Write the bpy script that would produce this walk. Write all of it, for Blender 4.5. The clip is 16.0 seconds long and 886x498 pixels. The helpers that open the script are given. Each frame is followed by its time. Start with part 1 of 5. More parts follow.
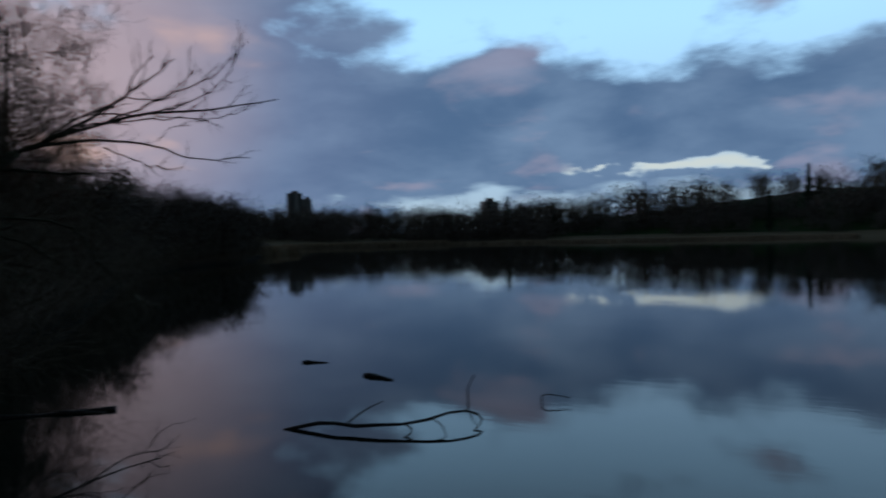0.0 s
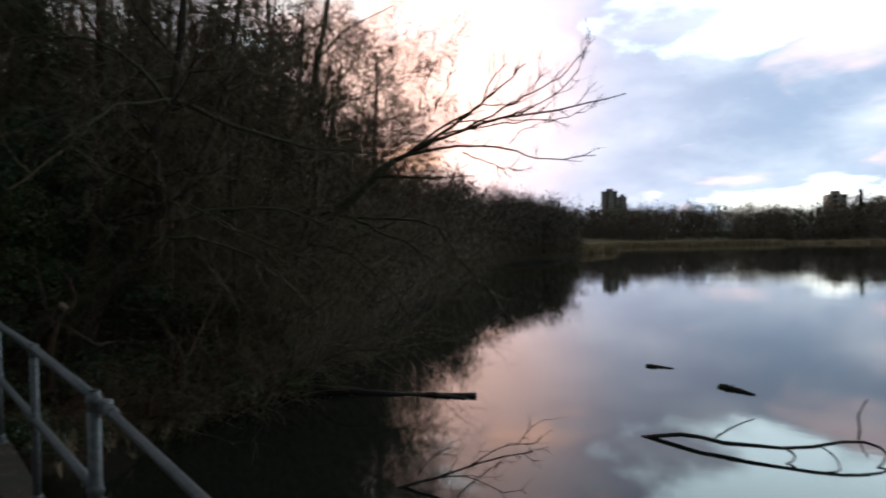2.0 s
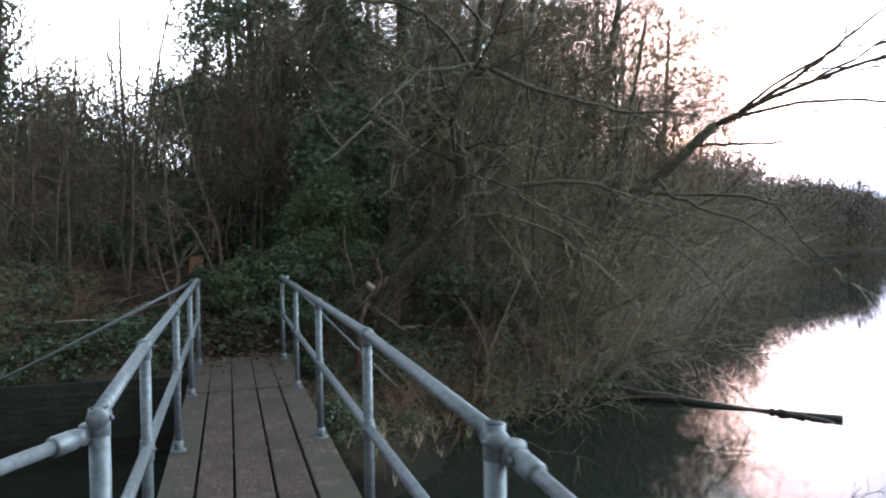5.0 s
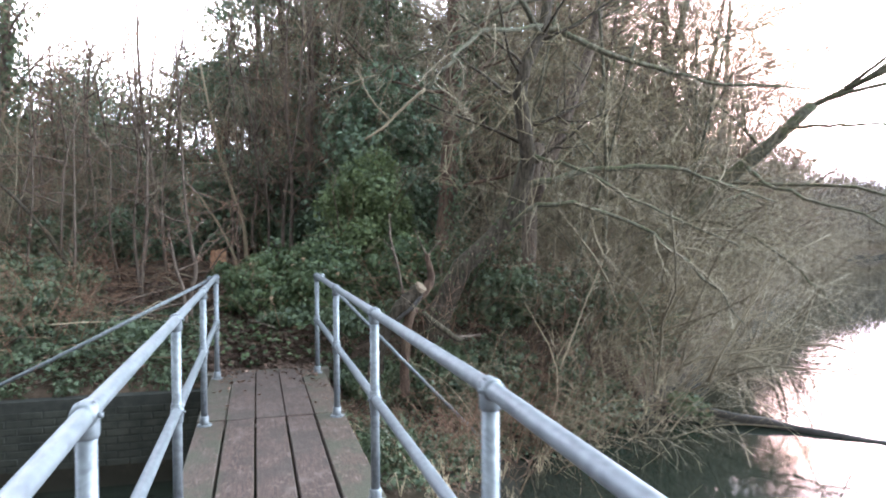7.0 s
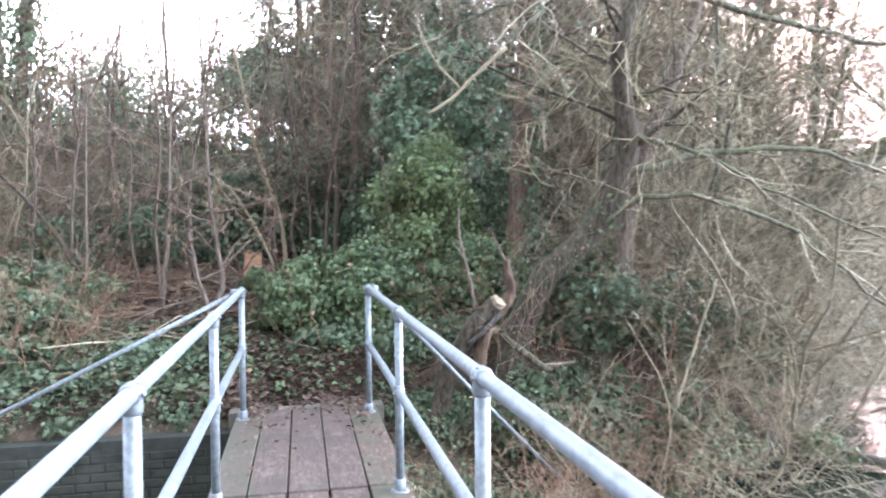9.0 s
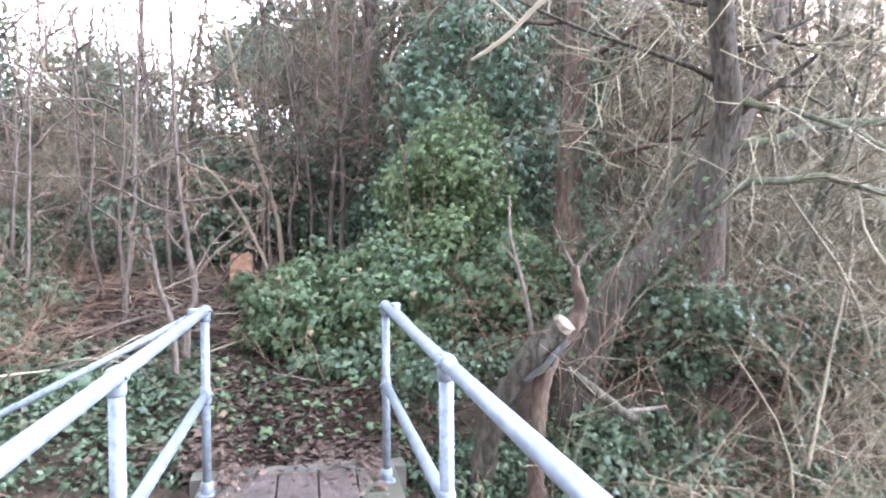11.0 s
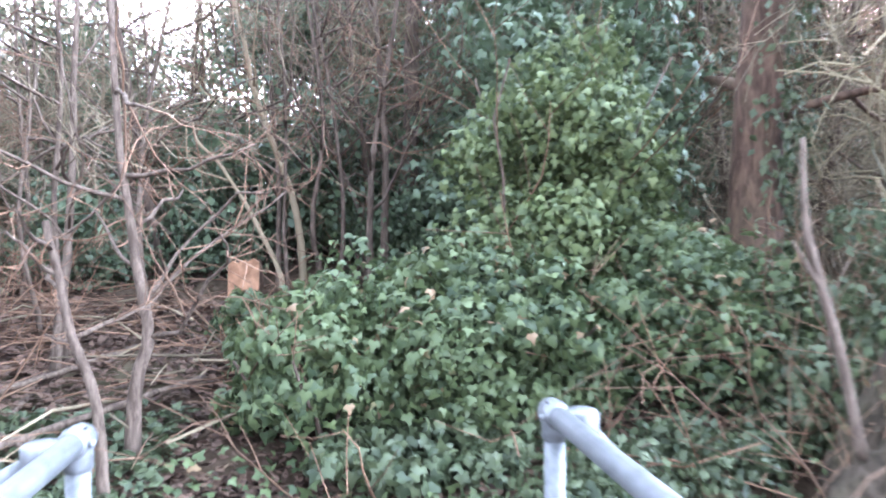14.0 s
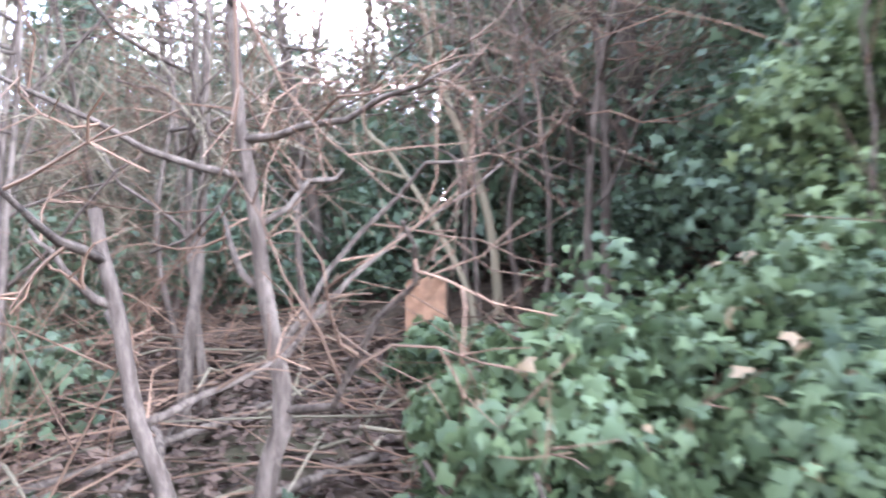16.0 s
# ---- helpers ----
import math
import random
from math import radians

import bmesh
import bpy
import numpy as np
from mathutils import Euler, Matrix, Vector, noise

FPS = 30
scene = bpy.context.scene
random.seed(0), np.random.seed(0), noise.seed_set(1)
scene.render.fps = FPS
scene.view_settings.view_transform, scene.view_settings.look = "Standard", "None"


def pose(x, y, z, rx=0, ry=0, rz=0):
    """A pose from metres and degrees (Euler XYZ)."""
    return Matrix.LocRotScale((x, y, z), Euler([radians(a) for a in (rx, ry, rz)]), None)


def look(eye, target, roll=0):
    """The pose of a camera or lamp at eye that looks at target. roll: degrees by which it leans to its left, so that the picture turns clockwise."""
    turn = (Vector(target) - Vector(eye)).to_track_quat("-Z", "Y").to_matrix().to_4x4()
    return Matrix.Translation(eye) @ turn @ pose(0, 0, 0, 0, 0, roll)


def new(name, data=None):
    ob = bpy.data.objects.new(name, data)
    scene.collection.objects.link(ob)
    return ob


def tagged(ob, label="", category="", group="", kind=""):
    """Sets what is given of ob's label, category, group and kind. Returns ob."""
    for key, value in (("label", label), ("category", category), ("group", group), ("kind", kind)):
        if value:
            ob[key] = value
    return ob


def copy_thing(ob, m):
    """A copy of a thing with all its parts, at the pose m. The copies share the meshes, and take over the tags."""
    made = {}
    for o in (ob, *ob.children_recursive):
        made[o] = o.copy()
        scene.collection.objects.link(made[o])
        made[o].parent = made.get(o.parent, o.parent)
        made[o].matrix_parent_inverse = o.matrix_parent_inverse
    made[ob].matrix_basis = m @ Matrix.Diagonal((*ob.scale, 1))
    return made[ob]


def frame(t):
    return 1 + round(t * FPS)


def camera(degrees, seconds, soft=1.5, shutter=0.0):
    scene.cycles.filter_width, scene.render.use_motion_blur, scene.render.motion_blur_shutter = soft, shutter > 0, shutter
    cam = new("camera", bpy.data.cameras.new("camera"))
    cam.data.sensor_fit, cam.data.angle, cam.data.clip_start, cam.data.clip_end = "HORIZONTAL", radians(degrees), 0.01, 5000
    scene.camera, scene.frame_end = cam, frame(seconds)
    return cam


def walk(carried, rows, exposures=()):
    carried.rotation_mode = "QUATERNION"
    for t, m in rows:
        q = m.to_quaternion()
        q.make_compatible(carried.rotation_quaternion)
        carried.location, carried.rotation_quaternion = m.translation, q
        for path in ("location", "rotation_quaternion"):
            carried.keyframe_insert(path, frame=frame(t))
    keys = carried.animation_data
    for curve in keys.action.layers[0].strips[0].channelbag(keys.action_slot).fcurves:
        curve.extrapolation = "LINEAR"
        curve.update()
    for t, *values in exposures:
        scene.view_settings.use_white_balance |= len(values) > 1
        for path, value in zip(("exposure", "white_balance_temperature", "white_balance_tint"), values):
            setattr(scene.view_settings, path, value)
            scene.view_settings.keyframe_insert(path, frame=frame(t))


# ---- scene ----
cam = camera(66.0, 16.0, soft=2.0, shutter=0.7)
PATH = [
    (0, (3.428, -0.068, 1.666), (2.58, 1.743, 1.632), -1.3),
    (0.5, (3.326, -0.07, 1.661), (2.255, 1.618, 1.632), -1.5),
    (1, (3.134, -0.116, 1.663), (1.861, 1.426, 1.638), -1.4),
    (1.5, (2.921, -0.187, 1.659), (1.464, 1.183, 1.64), -1.1),
    (2, (2.743, -0.21, 1.683), (1.189, 1.049, 1.663), -1.1),
    (2.5, (2.485, -0.189, 1.649), (0.819, 0.918, 1.634), -1.2),
    (3, (2.21, -0.151, 1.658), (0.469, 0.834, 1.633), -1.1),
    (3.5, (1.93, -0.195, 1.612), (0.127, 0.671, 1.593), -0.9),
    (4, (1.617, -0.215, 1.592), (-0.222, 0.571, 1.565), -1.1),
    (4.5, (1.246, -0.18, 1.548), (-0.636, 0.496, 1.52), -0.8),
    (6.8, (-0.408, -0.112, 1.471), (-2.34, 0.406, 1.429), -1.0),
    (7, (-0.639, -0.117, 1.467), (-2.567, 0.412, 1.426), -0.3),
    (7.5, (-1.1, -0.07, 1.447), (-3.029, 0.456, 1.403), -0.7),
    (8, (-1.48, -0.063, 1.464), (-3.422, 0.415, 1.423), -0.4),
    (8.5, (-1.865, -0.108, 1.47), (-3.811, 0.349, 1.431), -0.3),
    (9, (-2.294, -0.041, 1.485), (-4.252, 0.367, 1.442), -0.5),
    (9.2, (-2.486, -0.005, 1.485), (-4.448, 0.38, 1.439), 0.2),
    (11.3, (-4.206, 0.062, 1.471), (-6.169, 0.446, 1.425), -0.5),
    (11.5, (-4.356, 0.042, 1.472), (-6.319, 0.425, 1.427), -0.6),
    (12, (-4.794, 0.085, 1.475), (-6.751, 0.49, 1.425), -0.8),
    (12.5, (-5.218, 0.062, 1.451), (-7.18, 0.445, 1.402), -0.6),
    (13, (-5.635, 0.022, 1.462), (-7.6, 0.392, 1.413), -0.7),
    (13.5, (-6.056, 0.044, 1.48), (-8.026, 0.385, 1.426), -0.8),
    (14, (-6.506, 0.012, 1.463), (-8.48, 0.329, 1.412), -0.8),
    (14.5, (-6.962, -0.004, 1.462), (-8.939, 0.294, 1.416), -0.7),
    (15, (-7.387, -0.004, 1.473), (-9.379, 0.165, 1.435), -1.1),
    (15.5, (-7.745, -0.136, 1.425), (-9.745, -0.113, 1.415), -1.3),
    (16, (-8.057, -0.249, 1.412), (-10.05, -0.414, 1.418), -1.8),
]
EXPOSURE = [(0.0, -2.5, 5200, 4), (1.0, -1.85, 6500, 10), (1.5, -1.2, 7000, 11), (2.0, -0.5, 7250, 11), (2.5, 0.2, 7000, 8), (3.5, 1.15, 6650, 8), (4.5, 1.75, 6500, 9),
            (7.0, 3.65, 6600, 18), (8.0, 4.2, 6500, 20), (9.0, 4.6, 6400, 22), (12.0, 5.05, 6200, 28), (12.5, 5, 6200, 28), (13.5, 4.95, 6150, 27), (14.5, 5.65, 6200, 28), (15.5, 5.9, 6200, 28), (16.0, 5.2, 6050, 28)]
walk(cam, [(t, look(eye, target, roll)) for t, eye, target, roll in PATH], EXPOSURE)

# ---------------------------------------------------------------- world, light
SUN_AZ = 74.0     # degrees from +y towards -x
world = bpy.data.worlds.new("dusk_sky")
scene.world = world
world.use_nodes = True


class Nodes:
    """Small helper that adds and wires shader nodes."""

    def __init__(self, tree):
        self.t = tree

    def add(self, kind, inputs=None, **props):
        n = self.t.nodes.new(kind)
        for k, v in props.items():
            setattr(n, k, v)
        for k, v in (inputs or {}).items():
            s = n.inputs[k]
            if isinstance(v, bpy.types.NodeSocket):
                self.t.links.new(v, s)
            else:
                s.default_value = v
        return n

    def math(self, op, a, b=0.0, clamp=False):
        return self.add("ShaderNodeMath", {0: a, 1: b}, operation=op, use_clamp=clamp).outputs[0]

    def mix(self, f, a, b, blend="MIX"):
        n = self.add("ShaderNodeMix", {"Factor": f}, data_type="RGBA", blend_type=blend)
        for v, s in ((a, n.inputs[6]), (b, n.inputs[7])):
            if isinstance(v, bpy.types.NodeSocket):
                self.t.links.new(v, s)
            else:
                s.default_value = v
        return n.outputs[2]

    def ramp(self, f, lo, hi, smooth=True):
        return self.add("ShaderNodeMapRange", {0: f, 1: lo, 2: hi, 3: 0.0, 4: 1.0},
                        interpolation_type="SMOOTHSTEP" if smooth else "LINEAR").outputs[0]

    def noise(self, vec, scale, detail=4.0, rough=0.55, distort=0.0):
        return self.add("ShaderNodeTexNoise", {"Vector": vec, "Scale": scale, "Detail": detail, "Roughness": rough,
                                               "Distortion": distort}).outputs["Fac"]


def build_sky():
    t = world.node_tree
    t.nodes.clear()
    n = Nodes(t)
    d = n.add("ShaderNodeTexCoord").outputs["Generated"]
    sep = n.add("ShaderNodeSeparateXYZ", {0: d})
    x, y, z = sep.outputs
    sky = n.add("ShaderNodeTexSky", sky_type="NISHITA", sun_disc=False, sun_elevation=radians(7),
                sun_rotation=radians(-SUN_AZ), altitude=50, air_density=1.0, dust_density=1.5, ozone_density=2.0)
    base = n.mix(1.0, sky.outputs[0], (0.085, 0.105, 0.135, 1), "MULTIPLY")
    top = n.mix(n.ramp(z, 0.02, 0.34), (0.60, 0.66, 0.70, 1), (0.80, 1.10, 1.30, 1))
    base = n.mix(0.8, base, top)
    # cloud layer seen in perspective
    k = n.math("DIVIDE", 1.0, n.math("ADD", n.math("MAXIMUM", z, 0.0), 0.22))
    flat = n.add("ShaderNodeCombineXYZ", {0: n.math("MULTIPLY", x, k), 1: n.math("MULTIPLY", y, k), 2: 3.7})
    flat = flat.outputs[0]
    big = n.noise(flat, 1.9, 7.0, 0.56, 0.1)
    puff = n.add("ShaderNodeMapping", {"Vector": d, "Location": (1.3, 0.4, 2.1), "Scale": (1.0, 1.0, 2.3)}).outputs[0]
    fine = n.noise(puff, 6.0, 6.0, 0.52, 0.15)
    dens = n.math("ADD", n.math("MULTIPLY", big, 0.62), n.math("MULTIPLY", fine, 0.43))
    band = n.math("MULTIPLY", n.ramp(z, 0.05, 0.10), n.math("SUBTRACT", 1.0, n.ramp(z, 0.17, 0.27)))
    dens = n.math("ADD", dens, n.math("MULTIPLY", band, 0.20))
    dens = n.math("ADD", dens, n.math("MULTIPLY", n.ramp(n.math("MULTIPLY", x, -1.0), 0.40, 0.60), 0.10))
    # clear slot low over the far hill
    zt = n.math("ADD", z, n.math("MULTIPLY", n.math("SUBTRACT", n.noise(puff, 11.0, 4.0), 0.5), 0.045))
    slot = n.math("MULTIPLY", n.ramp(zt, 0.076, 0.088), n.math("SUBTRACT", 1.0, n.ramp(zt, 0.092, 0.106)))
    slot = n.math("MULTIPLY", n.math("MULTIPLY", slot, n.ramp(x, -0.36, -0.2)), n.ramp(n.noise(puff, 7.0, 4.0), 0.36, 0.50))
    dens = n.math("SUBTRACT", dens, n.math("MULTIPLY", slot, 0.36))
    mask = n.ramp(n.math("SUBTRACT", dens, n.math("MULTIPLY", n.math("MULTIPLY", n.ramp(z, 0.2, 0.3), n.ramp(x, -0.55, -0.1)), 0.09)), 0.47, 0.615)
    # cloud colours: slate blue bellies, pink where the low sun catches them
    glow = n.add("ShaderNodeVectorMath", {0: d, 1: (-0.80, 0.57, 0.22)},
                 operation="DOT_PRODUCT").outputs["Value"]
    near = n.ramp(glow, 0.86, 1.04)
    warm = n.noise(flat, 1.9, 5.0, 0.5, 0.2)
    dark = n.mix(n.ramp(fine, 0.30, 0.72), (0.115, 0.165, 0.25, 1), (0.22, 0.275, 0.36, 1))
    dark = n.mix(n.math("MULTIPLY", near, 0.5), dark, (0.30, 0.28, 0.37, 1))
    dark = n.mix(n.math("MULTIPLY", n.ramp(n.math("MULTIPLY", x, -1.0), 0.74, 0.95), 0.8), dark, (0.34, 0.35, 0.38, 1))
    pink = n.mix(near, (0.50, 0.38, 0.41, 1), (0.95, 0.54, 0.38, 1))
    lit = n.math("ADD", n.math("MULTIPLY", n.ramp(warm, 0.55, 0.70), 0.45), n.math("MULTIPLY", n.ramp(glow, 0.955, 1.025), 0.6))
    cloud = n.mix(n.math("MINIMUM", lit, 1.0), dark, pink)
    bright = n.mix(slot, base, (0.80, 0.74, 0.60, 1))
    col = n.mix(mask, bright, cloud)
    west = n.add("ShaderNodeVectorMath", {0: d, 1: (-0.82, 0.572, 0.0)}, operation="DOT_PRODUCT").outputs["Value"]
    fall = n.math("ADD", 0.12, n.math("MULTIPLY", n.ramp(west, -0.5, 0.5), 1.13))
    fall = n.math("MULTIPLY", fall, n.math("SUBTRACT", 1.0, n.math("MULTIPLY", n.ramp(z, 0.27, 0.65), 0.84)))
    dim = n.add("ShaderNodeVectorMath", {0: col, "Scale": fall}, operation="SCALE").outputs[0]
    col = n.mix(n.ramp(z, -0.02, 0.0), (0.02, 0.022, 0.02, 1), dim)
    bg = n.add("ShaderNodeBackground", {"Color": col, "Strength": SKY})
    out = n.add("ShaderNodeOutputWorld", {"Surface": bg.outputs[0]})


SKY = 4.0
build_sky()

sun_data = bpy.data.lights.new("sun", "SUN")
sun_data.energy, sun_data.angle, sun_data.color = 1.0, radians(12), (1.0, 0.78, 0.62)
sun_lamp = new("sun", sun_data)
_s = Vector((-math.sin(radians(SUN_AZ)), math.cos(radians(SUN_AZ)), math.tan(radians(9))))
sun_lamp.matrix_world = look(_s * 60, (0, 0, 0))


# ---------------------------------------------------------------- materials
def material(name, rough=0.8, metal=0.0, spec=0.35):
    m = bpy.data.materials.new(name)
    m.use_nodes = True
    n = Nodes(m.node_tree)
    b = m.node_tree.nodes["Principled BSDF"]
    b.inputs["Roughness"].default_value, b.inputs["Metallic"].default_value = rough, metal
    b.inputs["Specular IOR Level"].default_value = spec
    return m, n, b


def c4(r, g, b):
    return (r, g, b, 1.0)


def wire(n, b, colour=None, rough=None, bump=None, strength=0.3, dist=0.01):
    if colour is not None:
        n.t.links.new(colour, b.inputs["Base Color"])
    if rough is not None:
        n.t.links.new(rough, b.inputs["Roughness"])
    if bump is not None:
        k = n.add("ShaderNodeBump", {"Height": bump, "Strength": strength, "Distance": dist})
        n.t.links.new(k.outputs[0], b.inputs["Normal"])


def place(n):
    return n.add("ShaderNodeNewGeometry").outputs["Position"]


def mat_bark(name, a, bcol, moss=0.0, scale=14.0):
    m, n, b = material(name, 0.9, spec=0.1)
    p = place(n)
    stretch = n.add("ShaderNodeMapping", {"Vector": p, "Scale": (1.0, 1.0, 0.25)}).outputs[0]
    g = n.noise(stretch, scale * 2.2, 6.0, 0.65, 0.4)
    big = n.noise(p, 1.7, 3.0)
    col = n.mix(n.ramp(g, 0.35, 0.68), c4(*a), c4(*bcol))
    col = n.mix(n.math("MULTIPLY", n.ramp(big, 0.45, 0.7), 0.35), col, c4(a[0] * 0.6, a[1] * 0.62, a[2] * 0.6))
    if moss:
        up = n.add("ShaderNodeSeparateXYZ", {0: n.add("ShaderNodeNewGeometry").outputs["Normal"]}).outputs[2]
        f = n.math("MULTIPLY", n.ramp(n.math("ADD", n.noise(p, 5.0, 5.0), n.math("MULTIPLY", up, 0.18)), 0.50, 0.66), moss)
        col = n.mix(f, col, c4(0.062, 0.068, 0.026))
    wire(n, b, col, None, g, 0.7, 0.02)
    return m


def mat_leaf(name, dark, light, rough=0.42, old=None, trans=0.25):
    m, n, b = material(name, rough, spec=0.28)
    r = n.add("ShaderNodeNewGeometry").outputs["Random Per Island"]
    p = place(n)
    col = n.mix(r, c4(*dark), c4(*light))
    big = n.noise(p, 1.6, 3.0)
    col = n.mix(n.math("MULTIPLY", n.ramp(big, 0.4, 0.7), 0.45), col, c4(*light))
    if old:
        col = n.mix(n.math("MULTIPLY", n.ramp(r, 0.975, 0.98), 1.0), col, c4(*old))
    wire(n, b, col)
    b.inputs["Subsurface Weight"].default_value = 0.0
    tr = n.add("ShaderNodeBsdfTranslucent", {"Color": col})
    mixn = n.add("ShaderNodeMixShader", {0: trans, 1: b.outputs[0], 2: tr.outputs[0]})
    n.t.links.new(mixn.outputs[0], n.t.nodes["Material Output"].inputs["Surface"])
    return m


def mat_plain(name, col, rough=0.8, metal=0.0, var=0.25, scale=8.0, bump=0.2, islands=False):
    m, n, b = material(name, rough, metal, 0.15)
    p = place(n)
    g = n.noise(p, scale, 6.0, 0.6)
    big = n.noise(p, scale * 0.16, 3.0)
    lo = tuple(v * (1 - var) for v in col)
    hi = tuple(min(1, v * (1 + var)) for v in col)
    f = n.math("ADD", n.math("MULTIPLY", g, 0.6), n.math("MULTIPLY", big, 0.4))
    if islands:
        f = n.math("ADD", n.math("MULTIPLY", f, 0.4), n.math("MULTIPLY", n.add("ShaderNodeNewGeometry").outputs["Random Per Island"], 0.6))
    wire(n, b, n.mix(n.ramp(f, 0.25, 0.75), c4(*lo), c4(*hi)), None, g, bump, 0.01)
    return m


def mat_plank():
    m, n, b = material("weathered_deck_timber", 0.75, spec=0.15)
    p = place(n)
    r = n.add("ShaderNodeObjectInfo").outputs["Random"]
    shift = n.add("ShaderNodeCombineXYZ", {0: n.math("MULTIPLY", r, 17.0), 1: n.math("MULTIPLY", r, 9.0)}).outputs[0]
    q = n.add("ShaderNodeVectorMath", {0: p, 1: shift}, operation="ADD").outputs[0]
    grain = n.noise(n.add("ShaderNodeMapping", {"Vector": q, "Scale": (2.0, 20.0, 10.0)}).outputs[0], 2.6, 7.0, 0.7, 1.4)
    dirt = n.noise(q, 2.4, 6.0, 0.65)
    blot = n.noise(q, 9.0, 6.0, 0.7)
    col = n.mix(n.ramp(grain, 0.3, 0.72), c4(0.026, 0.014, 0.011), c4(0.100, 0.058, 0.044))
    flake = n.noise(n.add("ShaderNodeMapping", {"Vector": q, "Scale": (1.0, 2.2, 1.0)}).outputs[0], 16.0, 7.0, 0.72)
    col = n.mix(n.math("MULTIPLY", n.ramp(flake, 0.53, 0.60), n.math("MULTIPLY", n.ramp(blot, 0.38, 0.58), 0.85)), col, c4(0.175, 0.122, 0.098))
    col = n.mix(n.math("MULTIPLY", n.ramp(n.noise(q, 4.5, 5.0, 0.6), 0.56, 0.68), 0.55), col, c4(0.150, 0.108, 0.090))
    col = n.mix(n.math("MULTIPLY", n.ramp(dirt, 0.45, 0.62), 0.75), col, c4(0.046, 0.032, 0.025))
    tone = n.math("MULTIPLY", r, 0.45)
    col = n.mix(tone, col, c4(0.050, 0.036, 0.030))
    # algae on the boards that nobody treads
    sy = n.add("ShaderNodeSeparateXYZ", {0: p}).outputs[1]
    edge = n.ramp(n.math("ABSOLUTE", sy), 0.31, 0.37)
    col = n.mix(n.math("MULTIPLY", edge, n.math("ADD", n.math("MULTIPLY", n.ramp(dirt, 0.42, 0.6), 0.55), 0.15)), col, c4(0.052, 0.048, 0.030))
    wire(n, b, col, n.add("ShaderNodeMapRange", {0: dirt, 3: 0.5, 4: 0.85}).outputs[0], grain, 0.45, 0.006)
    return m


def mat_galv():
    m, n, b = material("galvanised_steel", 0.5, 0.45)
    p = place(n)
    v = n.add("ShaderNodeTexVoronoi", {"Vector": p, "Scale": 90.0}).outputs["Color"]
    g = n.noise(p, 30.0, 5.0)
    big = n.noise(p, 3.0, 4.0)
    col = n.mix(n.ramp(g, 0.35, 0.65), c4(0.086, 0.086, 0.088), c4(0.148, 0.148, 0.150))
    col = n.mix(n.math("MULTIPLY", v, 0.22), col, c4(0.27, 0.272, 0.275))
    col = n.mix(n.math("MULTIPLY", n.ramp(big, 0.55, 0.75), 0.4), col, c4(0.16, 0.165, 0.16))
    wire(n, b, col, n.add("ShaderNodeMapRange", {0: g, 3: 0.4, 4: 0.62}).outputs[0], g, 0.08, 0.002)
    return m


def mat_water():
    m, n, b = material("dark_lake_water", 0.03)
    p = place(n)
    b.inputs["Base Color"].default_value = c4(0.012, 0.014, 0.010)
    b.inputs["IOR"].default_value = 1.33
    b.inputs["Specular IOR Level"].default_value = 0.5
    rot = n.add("ShaderNodeMapping", {"Vector": p, "Rotation": (0, 0, radians(25)), "Scale": (0.5, 1.6, 1.0)}).outputs[0]
    a = n.noise(rot, 3.6, 4.0, 0.55, 0.3)
    c = n.noise(rot, 0.25, 3.0, 0.5)
    h = n.math("ADD", n.math("MULTIPLY", a, 0.20), n.math("MULTIPLY", c, 0.8))
    calm = n.ramp(n.noise(p, 0.09, 2.0), 0.38, 0.66)
    k = n.add("ShaderNodeBump", {"Height": n.math("MULTIPLY", h, n.math("ADD", calm, 0.22)), "Strength": 0.05, "Distance": 0.12})
    n.t.links.new(k.outputs[0], b.inputs["Normal"])
    return m


def mat_ground():
    m, n, b = material("woodland_soil_and_grass", 0.95, spec=0.05)
    p = place(n)
    g = n.noise(p, 9.0, 8.0, 0.7)
    big = n.noise(p, 0.6, 4.0)
    soil = n.mix(n.ramp(g, 0.3, 0.7), c4(0.034, 0.022, 0.015), c4(0.092, 0.060, 0.042))
    soil = n.mix(n.math("MULTIPLY", n.ramp(big, 0.5, 0.7), 0.5), soil, c4(0.055, 0.06, 0.03))
    sy, sz = n.add("ShaderNodeSeparateXYZ", {0: p}).outputs[1:3]
    soil = n.mix(n.math("SUBTRACT", 1.0, n.ramp(n.math("ADD", sz, n.math("MULTIPLY", g, 0.4)), -0.75, -0.2)), soil, c4(0.016, 0.013, 0.009))
    lawn = n.mix(n.ramp(n.noise(p, 0.05, 5.0), 0.35, 0.65), c4(0.025, 0.042, 0.012), c4(0.05, 0.075, 0.022))
    lawn = n.mix(n.ramp(sy, 258.0, 262.0), c4(0.22, 0.17, 0.10), lawn)
    wire(n, b, n.mix(n.ramp(sy, 190.0, 205.0), soil, lawn), None, g, 0.6, 0.04)
    return m


